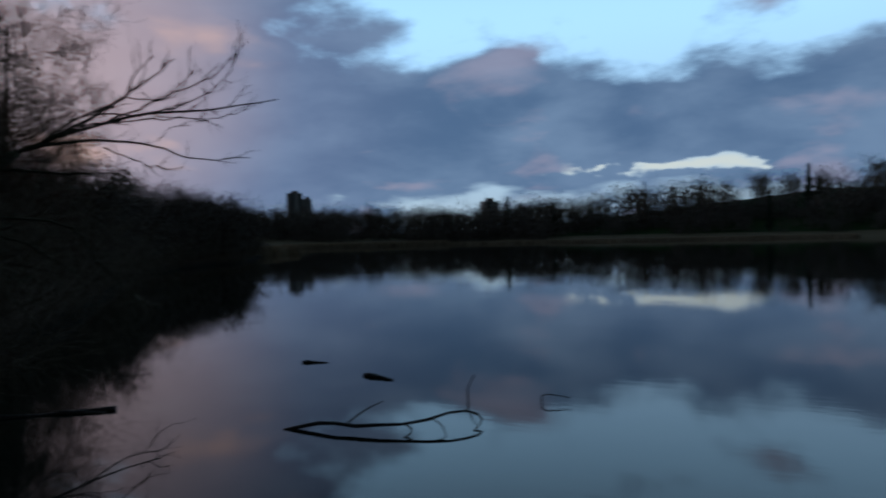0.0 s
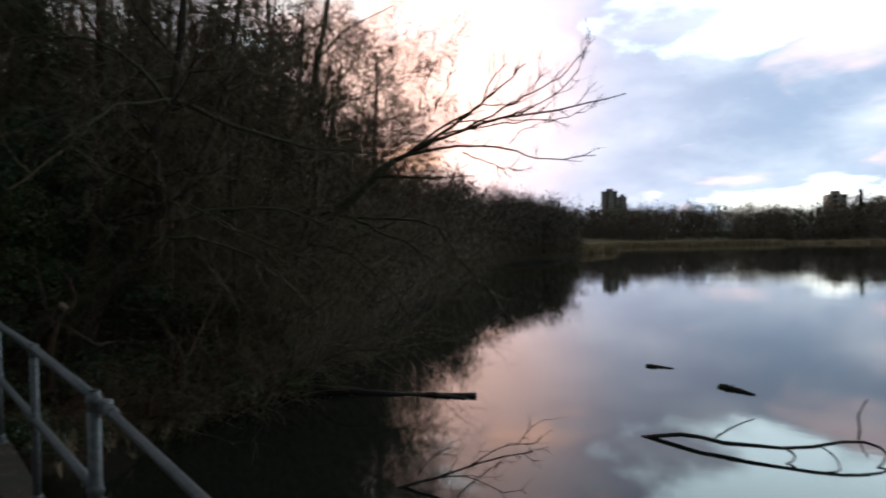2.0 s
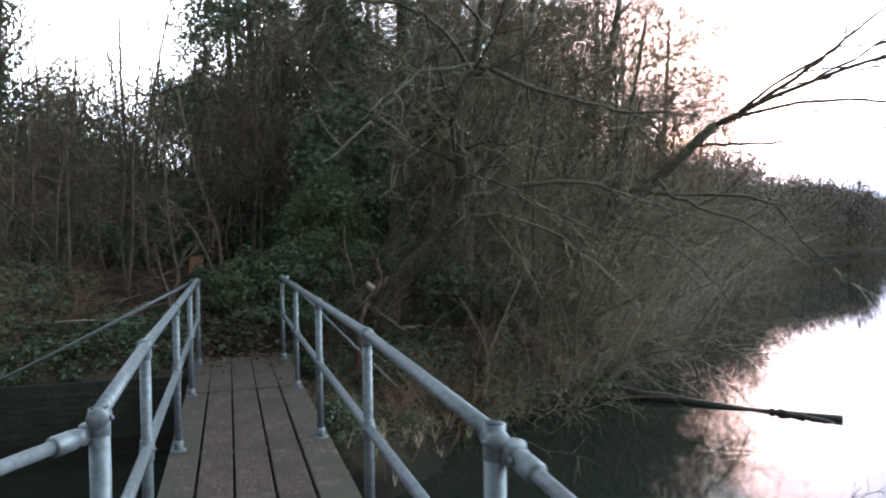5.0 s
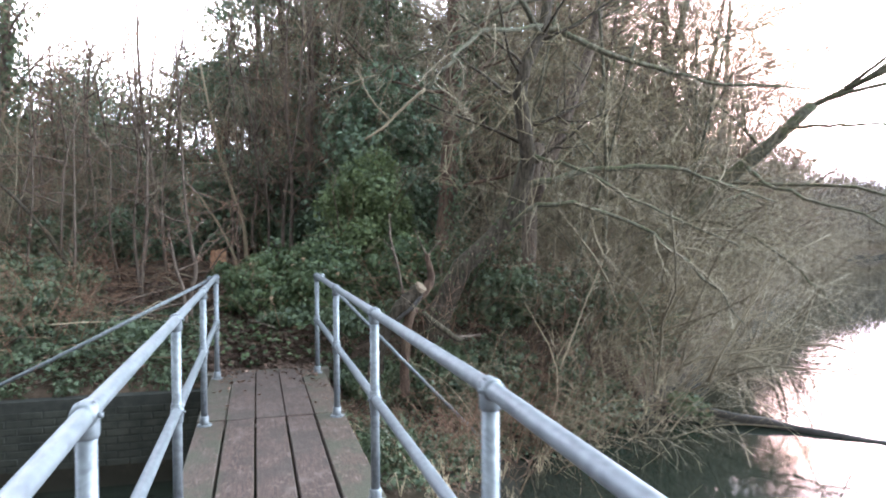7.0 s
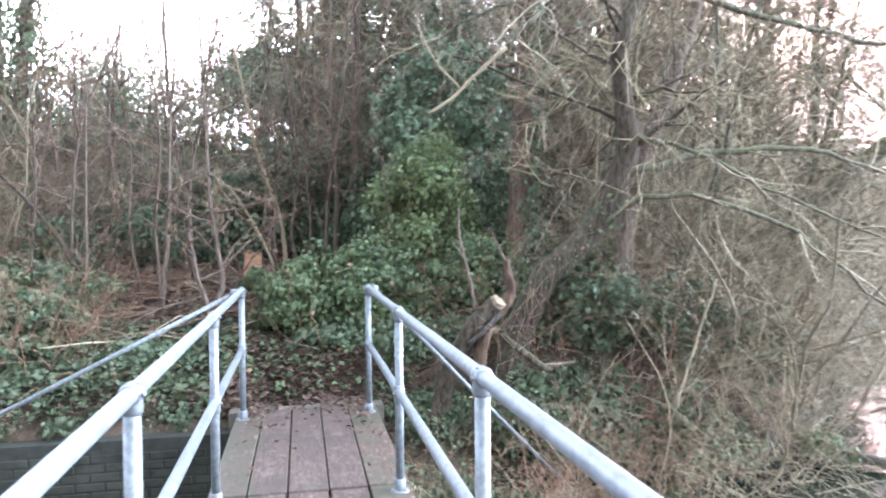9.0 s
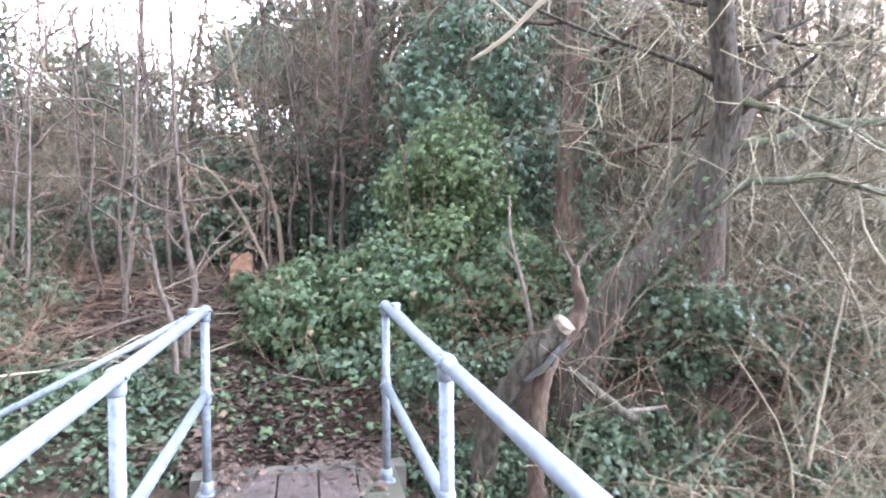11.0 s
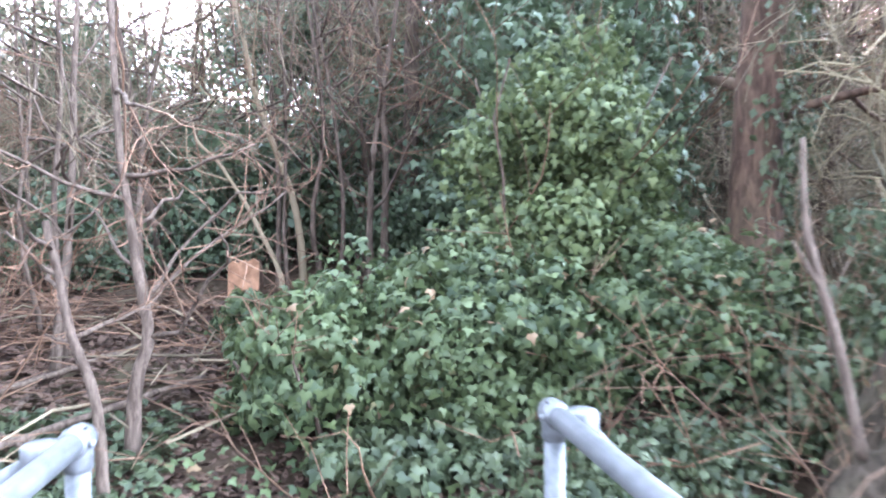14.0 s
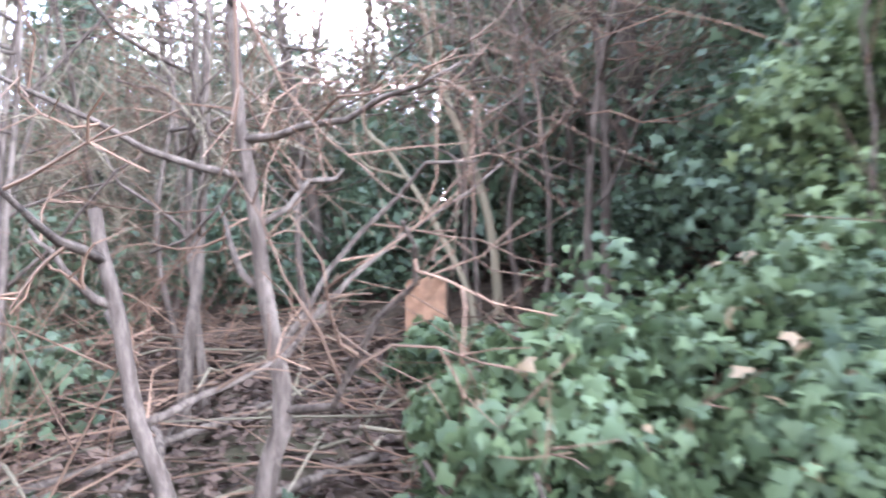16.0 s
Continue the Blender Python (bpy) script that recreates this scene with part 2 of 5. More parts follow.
M_BARK = mat_bark("grey_brown_bark", (0.060, 0.040, 0.030), (0.155, 0.110, 0.085), 0.0)
M_BARK_RED = mat_bark("reddish_brown_bark", (0.050, 0.029, 0.021), (0.125, 0.075, 0.052), 0.10, 9.0)
M_BARK_MOSS = mat_bark("mossy_dark_bark", (0.026, 0.019, 0.013), (0.086, 0.063, 0.046), 0.12)
M_BARK_GREEN = mat_bark("grey_green_mossy_bark", (0.060, 0.052, 0.036), (0.150, 0.130, 0.092), 0.55)
M_TWIG = mat_plain("bare_twigs", (0.178, 0.134, 0.088), 0.8, 0, 0.35, 3.0, 0.0, True)
M_TWIG_PALE = mat_plain("pale_dry_twigs", (0.19, 0.14, 0.09), 0.8, 0, 0.35, 3.0, 0.0, True)
M_TWIG_LICHEN = mat_plain("lichened_grey_twigs", (0.178, 0.135, 0.082), 0.85, 0, 0.4, 3.0, 0.0, True)
M_TWIG_RED = mat_plain("rust_brown_bramble_stems", (0.15, 0.082, 0.052), 0.75, 0, 0.35, 3.0, 0.0, True)
# winter twig brown, with the haze of distance mixed into the colour
M_TWIG_FAR = mat_plain("far_hazed_winter_crowns", (0.165, 0.132, 0.104), 0.9, 0, 0.4, 0.3, 0.0, True)
M_IVY = mat_leaf("glossy_ivy_leaves", (0.022, 0.037, 0.015), (0.100, 0.123, 0.052), 0.52, (0.20, 0.125, 0.07))
M_IVY_DARK = mat_leaf("dark_ivy_leaves", (0.033, 0.046, 0.023), (0.094, 0.110, 0.056), 0.45)
M_HOLLY = mat_leaf("dark_evergreen_leaves", (0.042, 0.061, 0.035), (0.108, 0.140, 0.076), 0.42)
M_LAUREL = mat_leaf("yellow_green_laurel_leaves", (0.038, 0.058, 0.022), (0.142, 0.165, 0.066), 0.5)
M_LITTER = mat_leaf("fallen_brown_leaves", (0.043, 0.023, 0.016), (0.140, 0.080, 0.056), 0.75, None, 0.1)
M_REED = mat_plain("dry_straw_reed", (0.40, 0.30, 0.19), 0.85, 0, 0.3, 2.0, 0.0, True)
M_CONIFER = mat_leaf("far_conifer_needles", (0.018, 0.034, 0.018), (0.04, 0.06, 0.03), 0.7)
M_PLANK, M_GALV, M_WATER, M_GROUND = mat_plank(), mat_galv(), mat_water(), mat_ground()
M_BEAM = mat_plain("dark_damp_timber", (0.075, 0.06, 0.045), 0.8, 0, 0.4, 12.0, 0.4)
M_BRICK = mat_plain("old_mossy_brick", (0.028, 0.026, 0.019), 0.85, 0, 0.6, 5.0, 0.6)
M_MORTAR = mat_plain("dark_mortar", (0.025, 0.023, 0.018), 0.95, 0, 0.4, 14.0, 0.4)
M_CUT = mat_plain("sawn_wood", (0.27, 0.135, 0.078), 0.75, 0, 0.5, 14.0, 0.4)
M_CUT_OLD = mat_plain("weathered_sawn_wood", (0.15, 0.105, 0.072), 0.8, 0, 0.5, 14.0, 0.4)
M_WETWOOD = mat_plain("wet_dead_wood", (0.045, 0.036, 0.03), 0.5, 0, 0.4, 14.0, 0.5)
M_CONCRETE = mat_plain("grey_concrete_facade", (0.60, 0.52, 0.48), 0.85, 0, 0.15, 0.2, 0.1)
M_CLAD = mat_plain("brick_red_facade", (0.42, 0.30, 0.26), 0.85, 0, 0.15, 0.2, 0.1)
M_PANE, _n, _b = material("dark_window_glass", 0.1, spec=0.6)
_b.inputs["Base Color"].default_value = c4(0.035, 0.045, 0.06)
M_RUBBER = mat_plain("black_plastic_and_tube_shade", (0.03, 0.03, 0.032), 0.5, 0, 0.2, 20, 0.1)


# ---------------------------------------------------------------- mesh tools
class Geo:
    """Gathers tubes, leaves and boxes as arrays and turns them into one mesh."""

    def __init__(self):
        self.v, self.f, self.n = [], [], 0

    def put(self, verts, faces):
        verts = np.asarray(verts, float).reshape(-1, 3)
        self.v.append(verts)
        self.f.append(np.asarray(faces, int) + self.n)
        self.n += len(verts)

    def tube(self, pts, radii, sides=5, cap=True):
        pts = np.asarray(pts, float)
        k = len(pts)
        d = np.gradient(pts, axis=0)
        d /= np.linalg.norm(d, axis=1)[:, None] + 1e-9
        ref = np.array([0.31, 0.17, 0.93]) if abs(d[0][2]) < 0.9 else np.array([1.0, 0.1, 0.0])
        a = np.cross(d, ref)
        a /= np.linalg.norm(a, axis=1)[:, None] + 1e-9
        b = np.cross(d, a)
        th = np.arange(sides) * 2 * math.pi / sides
        ring = np.cos(th)[None, :, None] * a[:, None, :] + np.sin(th)[None, :, None] * b[:, None, :]
        v = pts[:, None, :] + ring * np.asarray(radii, float)[:, None, None]
        i = np.arange(k - 1)[:, None] * sides
        j = np.arange(sides)[None, :]
        j2 = (j + 1) % sides
        f = np.stack([i + j, i + j2, i + sides + j2, i + sides + j], -1).reshape(-1, 4)
        self.put(v.reshape(-1, 3), f)
        if cap:
            base = self.n - k * sides
            for off, flip in ((0, True), ((k - 1) * sides, False)):
                c = pts[0] if off == 0 else pts[-1]
                self.v.append(c[None, :])
                ids = base + off + np.arange(sides)
                nx = np.roll(ids, -1)
                tri = np.stack([nx if flip else ids, ids if flip else nx, np.full(sides, self.n), np.full(sides, self.n)], -1)
                self.f.append(tri)
                self.n += 1

    def leaves(self, pos, nrm, size, shape="ivy", droop=0.3, rng=None):
        """Small folded leaves at pos, facing about nrm."""
        pos, nrm = np.asarray(pos, float), np.asarray(nrm, float)
        k = len(pos)
        if k == 0:
            return
        nrm = nrm + rng.normal(0, 0.55, (k, 3))
        nrm /= np.linalg.norm(nrm, axis=1)[:, None] + 1e-9
        t = rng.normal(0, 0.6, (k, 3)) + np.array([0, 0, -droop * 2])
        t -= nrm * (t * nrm).sum(1)[:, None]
        t /= np.linalg.norm(t, axis=1)[:, None] + 1e-9
        s = np.cross(nrm, t)
        if shape == "ivy":
            uv = [(0, 0.04, 0), (-0.26, -0.1, -0.04), (-0.54, 0.26, -0.12), (-0.25, 0.42, -0.02), (0, 1.0, -0.16), (0.25, 0.42, -0.02), (0.54, 0.26, -0.12),
                  (0.26, -0.1, -0.04), (0, 0.34, 0.06)]
            fs = [(8, 3, 2, 1), (8, 1, 0, 7), (8, 7, 6, 5), (8, 5, 4, 3)]
        elif shape == "flat":
            uv = [(0, 0, 0), (-0.33, 0.42, -0.06), (0, 1.0, -0.1), (0.33, 0.42, -0.06)]
            fs = [(0, 3, 2, 1)]
        elif shape == "long":
            uv = [(0, 0, 0), (-0.2, 0.45, -0.05), (0, 1.0, -0.1), (0.2, 0.45, -0.05)]
            fs = [(0, 3, 2, 1)]
        else:
            uv = [(0, 0, 0), (-0.34, 0.4, -0.08), (0, 1.0, -0.1), (0.34, 0.4, -0.08), (0, 0.45, 0.04)]
            fs = [(0, 4, 2, 1), (0, 3, 2, 4)]
        uv = np.array(uv)
        size = np.broadcast_to(np.asarray(size, float), (k,))[:, None, None]
        v = pos[:, None, :] + size * (uv[None, :, 0:1] * s[:, None, :] + uv[None, :, 1:2] * t[:, None, :] + uv[None, :, 2:3] * nrm[:, None, :])
        f = (np.arange(k) * len(uv))[:, None, None] + np.array(fs)[None]
        self.put(v.reshape(-1, 3), f.reshape(-1, 4))

    def box(self, lo, hi):
        (a, b, c), (d, e, g) = lo, hi
        v = [(a, b, c), (d, b, c), (d, e, c), (a, e, c), (a, b, g), (d, b, g), (d, e, g), (a, e, g)]
        self.put(v, [(0, 3, 2, 1), (4, 5, 6, 7), (0, 1, 5, 4), (1, 2, 6, 5), (2, 3, 7, 6), (3, 0, 4, 7)])

    def mesh(self, name, mat, smooth=True):
        me = bpy.data.meshes.new(name)
        v = np.concatenate(self.v) if self.v else np.zeros((0, 3))
        f = np.concatenate(self.f) if self.f else np.zeros((0, 4), int)
        tri = f[:, 2] == f[:, 3]
        lens = np.where(tri, 3, 4)
        starts = np.concatenate([[0], np.cumsum(lens)[:-1]]) if len(f) else np.zeros(0, int)
        keep = np.ones(f.shape, bool)
        keep[tri, 3] = False
        loops = f[keep]
        me.vertices.add(len(v))
        me.vertices.foreach_set("co", v.astype(np.float32).ravel())
        me.loops.add(len(loops))
        me.loops.foreach_set("vertex_index", loops.astype(np.int32))
        me.polygons.add(len(f))
        me.polygons.foreach_set("loop_start", starts.astype(np.int32))
        me.polygons.foreach_set("use_smooth", np.full(len(f), smooth))
        me.materials.append(mat)
        me.update(calc_edges=True)
        me.validate()
        return me


def piece(name, geo, mat, parent=None, label="", kind="", smooth=True):
    ob = new(name, geo.mesh(name, mat, smooth))
    if parent is not None:
        ob.parent = parent
    return tagged(ob, label, "", "", kind)


def part(name, bm, mat, parent, label=""):
    me = bpy.data.meshes.new(name)
    bm.to_mesh(me)
    bm.free()
    me.materials.append(mat)
    ob = new(name, me)
    ob.parent = parent
    return tagged(ob, label)


def curve_through(points, n):
    """A smooth line through a few points (Catmull-Rom)."""
    p = np.asarray(points, float)
    p = np.vstack([2 * p[0] - p[1], p, 2 * p[-1] - p[-2]])
    out = []
    seg = len(p) - 3
    for u in np.linspace(0, seg, n):
        i = min(int(u), seg - 1)
        t = u - i
        a, b, c, d = p[i:i + 4]
        out.append(0.5 * (2 * b + (c - a) * t + (2 * a - 5 * b + 4 * c - d) * t * t + (3 * b - a - 3 * c + d) * t ** 3))
    return np.array(out)


# ---------------------------------------------------------------- ground and water
WATER_Z = -1.05
LAKE = np.array([(-8.22, -60), (-8.22, -0.45), (-7.0, 0.2), (-5.7, 0.7), (-5.6, 1.3), (-6.3, 2.0), (-7.3, 2.6), (-7.6, 3.9), (-8.9, 5.3), (-10.6, 7.2), (-14, 10.5), (-22, 19),
                 (-44, 40), (-52, 52), (-60, 73), (-77, 92), (-92, 110), (-108, 142), (-150, 195), (-104, 235), (27, 245), (150, 232), (260, 150),
                 (240, 40), (60, -3), (6, 1.3), (-0.5, 1.0), (-0.5, -60)], float)


def lake_distance(x, y):
    """Metres from the shore: positive on land, negative in the lake."""
    x, y = np.asarray(x, float), np.asarray(y, float)
    best = np.full(x.shape, 1e9)
    inside = np.zeros(x.shape, bool)
    for (ax, ay), (bx, by) in zip(LAKE, np.roll(LAKE, -1, axis=0)):
        dx, dy = bx - ax, by - ay
        t = np.clip(((x - ax) * dx + (y - ay) * dy) / (dx * dx + dy * dy), 0, 1)
        best = np.minimum(best, np.hypot(x - ax - t * dx, y - ay - t * dy))
        cross = ((ay > y) != (by > y))
        with np.errstate(divide="ignore", invalid="ignore"):
            xi = ax + (y - ay) * dx / (dy if dy else 1e-9)
        inside ^= cross & (x < xi)
    return np.where(inside, -best, best)


def height(x, y):
    x, y = np.asarray(x, float), np.asarray(y, float)
    d = lake_distance(x, y)
    steep = np.where((y < -0.4) & (x < 0), 0.10, np.where(y > 6, 0.22, 0.45))
    land = WATER_Z + 1.03 * (1 - np.exp(-np.maximum(d, 0) / steep)) + 5.0 * (1 - np.exp(-np.maximum(d, 0) / 22.0))
    land = np.where((x > -0.55) & (y < 30) & (x < 300), np.minimum(land, -0.06), land)
    spit = -0.50 - 0.26 * np.maximum(y - 0.6, 0) + 0.42 * np.clip((-8.0 - x) / 0.7, 0, 1)
    land = np.where((x > -9.0) & (x < -4) & (y > -0.5) & (y < 4.6), np.minimum(land, spit), land)
    far = y > 150
    hill = np.clip((d - 12) / 85, 0, 1)
    land = np.where(far, WATER_Z + 0.25 + 0.04 * np.minimum(d, 14) + hill * (5.0 + 15.0 * np.clip((x + 120) / 150, 0, 1)), land)
    bed = WATER_Z - np.minimum(-np.minimum(d, 0) * 0.6, 1.4)
    h = np.where(d > 0, land, bed)
    wob = 0.05 * np.sin(x * 2.3 + np.sin(y * 1.7)) * np.sin(y * 2.9 + x) + 0.03 * np.sin(x * 5.1) * np.cos(y * 6.3)
    return h + np.where((d > 0.4) & (x < -8.6), wob, 0)


def ground_at(x, y):
    return float(height(np.array([x]), np.array([y]))[0])


def axis(centre, near, reach, n):
    u = np.linspace(-1, 1, n)
    k = 9.0
    s = np.sinh(k * u) / np.sinh(k)
    return centre + u * near + s * (reach - near)


GRID_X, GRID_Y = axis(-9.5, 14.0, 2600.0, 240), axis(2.0, 14.0, 2600.0, 240)
GRID_Z = height(*np.meshgrid(GRID_X, GRID_Y, indexing="ij"))


def sheet(x, y):
    """Height of the ground sheet as built, between its grid lines."""
    i = np.clip(np.searchsorted(GRID_X, x) - 1, 0, len(GRID_X) - 2)
    j = np.clip(np.searchsorted(GRID_Y, y) - 1, 0, len(GRID_Y) - 2)
    u = (x - GRID_X[i]) / (GRID_X[i + 1] - GRID_X[i])
    v = (y - GRID_Y[j]) / (GRID_Y[j + 1] - GRID_Y[j])
    return (GRID_Z[i, j] * (1 - u) + GRID_Z[i + 1, j] * u) * (1 - v) + (GRID_Z[i, j + 1] * (1 - u) + GRID_Z[i + 1, j + 1] * u) * v


def build_ground():
    gx, gy, Z = GRID_X, GRID_Y, GRID_Z
    X, Y = np.meshgrid(gx, gy, indexing="ij")
    g = Geo()
    n = len(gy)
    i, j = np.meshgrid(np.arange(len(gx) - 1), np.arange(n - 1), indexing="ij")
    a = (i * n + j).ravel()
    g.put(np.stack([X, Y, Z], -1).reshape(-1, 3), np.stack([a, a + n, a + n + 1, a + 1], -1))
    tagged(piece("ground", g, M_GROUND), "brown woodland soil bank rising from the lake, lawn on the far side", "ground", "", "structure")
    w = Geo()
    xs, ys = np.linspace(-260, 330, 40), np.linspace(-60, 262, 40)
    X, Y = np.meshgrid(xs, ys, indexing="ij")
    i, j = np.meshgrid(np.arange(39), np.arange(39), indexing="ij")
    a = (i * 40 + j).ravel()
    w.put(np.stack([X, Y, np.full(X.shape, WATER_Z)], -1).reshape(-1, 3), np.stack([a, a + 40, a + 41, a + 1], -1))
    tagged(piece("water", w, M_WATER), "still dark lake water mirroring the dusk sky", "water", "", "structure")


build_ground()


# ---------------------------------------------------------------- footbridge
R_POSTS = (-8.0, -6.19, -4.335, -2.42, -0.72)
L_POSTS = (-8.0, -6.20, -4.355, -2.44, -1.285)
RY, LY = 0.505, -0.515
RAIL_Z, MID_Z, TUBE = 1.042, 0.572, 0.0245


def rail_z(x):
    """Height of the top rail's axis: level, then dipping towards the corner post."""
    return RAIL_Z - 0.042 * min(max((x + 2.43) / 1.7, 0.0), 1.0)


def bolt(g, c, axis_dir, r=0.007, h=0.012):
    c, a = np.array(c, float), np.array(axis_dir, float)
    g.tube([c, c + a * h], [r, r], 6)


def sleeve(g, a, b, r):
    a, b = np.array(a, float), np.array(b, float)
    t = np.array([0, 0.06, 0.10, 0.90, 0.94, 1.0])
    g.tube(a + (b - a) * t[:, None], np.array([0.93, 1.0, 1.06, 1.06, 1.0, 0.93]) * r, 14)


def clamp(parent, x, y, z, out, top):
    """Cast tube fitting: a collar on the post and a collar on the rail, with grub screws."""
    g = Geo()
    sleeve(g, (x - 0.036, y, z), (x + 0.036, y, z), 0.030)
    sleeve(g, (x, y, z - 0.06), (x, y, z + (0.024 if z > 0.9 else 0.045)), 0.029)
    if z > 0.9:
        k = Geo()
        k.tube([(x, y, z + 0.022), (x, y, z + 0.0285)], [0.021, 0.020], 12)
        piece("plug", k, M_RUBBER, parent, "black plastic tube plug")
    bolt(g, (x, y + out * 0.030, z - 0.05), (0, out, 0))
    bolt(g, (x + 0.025, y - out * 0.031, z), (0, -out, 0))
    piece("clamp", g, M_GALV, parent, "cast galvanised tube clamp")


def railing(label, xs, y, out):
    root = new("railing")
    tagged(root, label, "railing", "bridge railings")
    for i, x in enumerate(xs):
        corner = i == len(xs) - 1
        g = Geo()
        top = 1.028 if corner else RAIL_Z
        g.tube([(x, y, -0.01), (x, y, 0.5), (x, y, top)], [TUBE + (0.005 if corner else 0)] * 3, 16)
        post = piece("post", g, M_GALV, root)
        if corner:
            # solid black disc: the shade inside the open post is put in as colour
            h = Geo()
            h.tube([(x, y, 1.024), (x, y, 1.031)], [0.025, 0.025], 14)
            piece("cap", h, M_RUBBER, post, "black disc for the shade inside the open tube end")
        f = Geo()
        sleeve(f, (x, y, 0.0), (x, y, 0.075), 0.032)
        f.tube([(x, y, 0.0), (x, y, 0.008)], [0.056, 0.054], 18)
        for a in range(4):
            bolt(f, (x + 0.042 * math.cos(a * 1.57 + 0.8), y + 0.042 * math.sin(a * 1.57 + 0.8), 0.007), (0, 0, 1), 0.008, 0.008)
        piece("base_flange", f, M_GALV, post, "dirty galvanised base flange")
        clamp(root, x, y, rail_z(x) - (0.012 if corner else 0.0), out, i == 0 or corner)
        clamp(root, x, y, MID_Z, out, False)
    for z, name in ((RAIL_Z, "top_rail"), (MID_Z, "mid_rail")):
        g = Geo()
        a, b = xs[0] - 0.02, xs[-1]
        t = np.linspace(0, 1, 12)
        t[-3] = 1 - 1.70 / (b - a) if b > -1.0 else t[-3]
        t = np.sort(t)
        pts = np.array([(q, y, rail_z(q) if z > 0.9 else z) for q in a + (b - a) * t])
        g.tube(pts, [TUBE] * 12, 16)
        piece(name, g, M_GALV, root)
    return root


def stay(root, a, b):
    g = Geo()
    g.tube([a, tuple((np.array(a) + np.array(b)) / 2 - np.array((0, 0, 0.015))), b], [0.0175] * 3, 10)
    piece("stay", g, M_GALV, root, "thin galvanised bracing tube down to the bank")
    h = Geo()
    sleeve(h, (a[0], a[1], a[2] - 0.03), (a[0], a[1], a[2] + 0.03), 0.034)
    piece("stay_clamp", h, M_GALV, root)


def swivel_rail(root, post, turn, end):
    """Rail that leaves the corner post through a swivel fitting."""
    p, e = np.array(post, float), np.array(end, float)
    d = (e - p) / np.linalg.norm(e - p)
    g = Geo()
    sleeve(g, p + (0, 0, -0.028), p + (0, 0, 0.028), 0.036)
    k = p + d * 0.055
    side = np.cross(d, (0, 0, 1))
    g.tube([k - side * 0.02, k + side * 0.02], [0.024, 0.024], 12)
    bolt(g, k + side * 0.02, side, 0.011, 0.014)
    sleeve(g, p + d * 0.075, p + d * 0.155, 0.028)
    piece("swivel_clamp", g, M_GALV, root, "cast galvanised swivel fitting")
    r = Geo()
    r.tube([p + d * 0.09, (p + e) / 2, e], [0.0195] * 3, 16)
    piece("approach_rail", r, M_GALV, root)
    q = Geo()
    q.tube([(e[0], e[1], -0.12), (e[0], e[1], e[2] + 0.02)], [TUBE] * 2, 16)
    piece("post", q, M_GALV, root)


rail_r = railing("galvanised steel tube railing along the footbridge on the lake side", R_POSTS, RY, 1)
swivel_rail(rail_r, (-0.70, 0.545, 0.955), 0, (3.9, 0.53, 0.70))
stay(rail_r, (-7.94, 0.55, 1.035), (-8.02, 2.42, -0.93))
rail_l = railing("galvanised steel tube railing along the footbridge beside the brick wall", L_POSTS, LY, -1)
swivel_rail(rail_l, (-1.30, -0.535, 0.955), 0, (0.9, -1.86, 0.95))
stay(rail_l, (-7.94, -0.56, 1.03), (-8.05, -3.5, -0.44))


def plank(x0, x1, y0, y1, name="plank"):
    bm = bmesh.new()
    bmesh.ops.create_cube(bm, size=1.0)
    bmesh.ops.scale(bm, vec=(x1 - x0, y1 - y0, 0.05), verts=bm.verts)
    bmesh.ops.bevel(bm, geom=bm.edges[:], offset=0.006, segments=1, affect="EDGES")
    me = bpy.data.meshes.new(name)
    bm.to_mesh(me)
    bm.free()
    me.materials.append(M_PLANK)
    ob = new(name, me)
    ob.location = ((x0 + x1) / 2, (y0 + y1) / 2, -0.025)
    return ob


bridge = new("footbridge")
tagged(bridge, "narrow timber footbridge of weathered longitudinal planks over the water", "footbridge")
rng = np.random.default_rng(3)
edges_y = (-0.585, -0.365, -0.135, 0.105, 0.335, 0.585)
for a, b in ((-8.28, -6.32), (-6.30, -2.55), (-2.53, 0.6), (0.62, 4.4)):
    gap = 0.003 if a < -8 else 0.007
    for y0, y1 in zip(edges_y[:-1], edges_y[1:]):
        ob = plank(a, b - 0.004, y0 + gap + rng.uniform(0, 0.003), y1 - gap - rng.uniform(0, 0.003))
        ob.location.z += rng.uniform(-0.004, 0.003)
        ob.rotation_euler[0] = rng.uniform(-0.012, 0.012)
        ob.parent = bridge
for y in (-0.47, 0.47):
    g = Geo()
    g.box((-8.35, y - 0.07, -0.27), (4.4, y + 0.07, -0.056))
    piece("beam", g, M_BEAM, bridge, "dark damp timber bearer", smooth=False)
for x in (-6.31, -4.4, -2.54):
    g = Geo()
    g.box((x - 0.06, -0.40, -0.16), (x + 0.06, 0.40, -0.058))
    piece("cross_beam", g, M_BEAM, bridge, smooth=False)
g = Geo()
g.box((-8.46, -0.66, -0.24), (-8.30, 0.66, -0.02))
piece("sill_board", g, M_BEAM, bridge, "grey worn sill board at the bridge end", smooth=False)


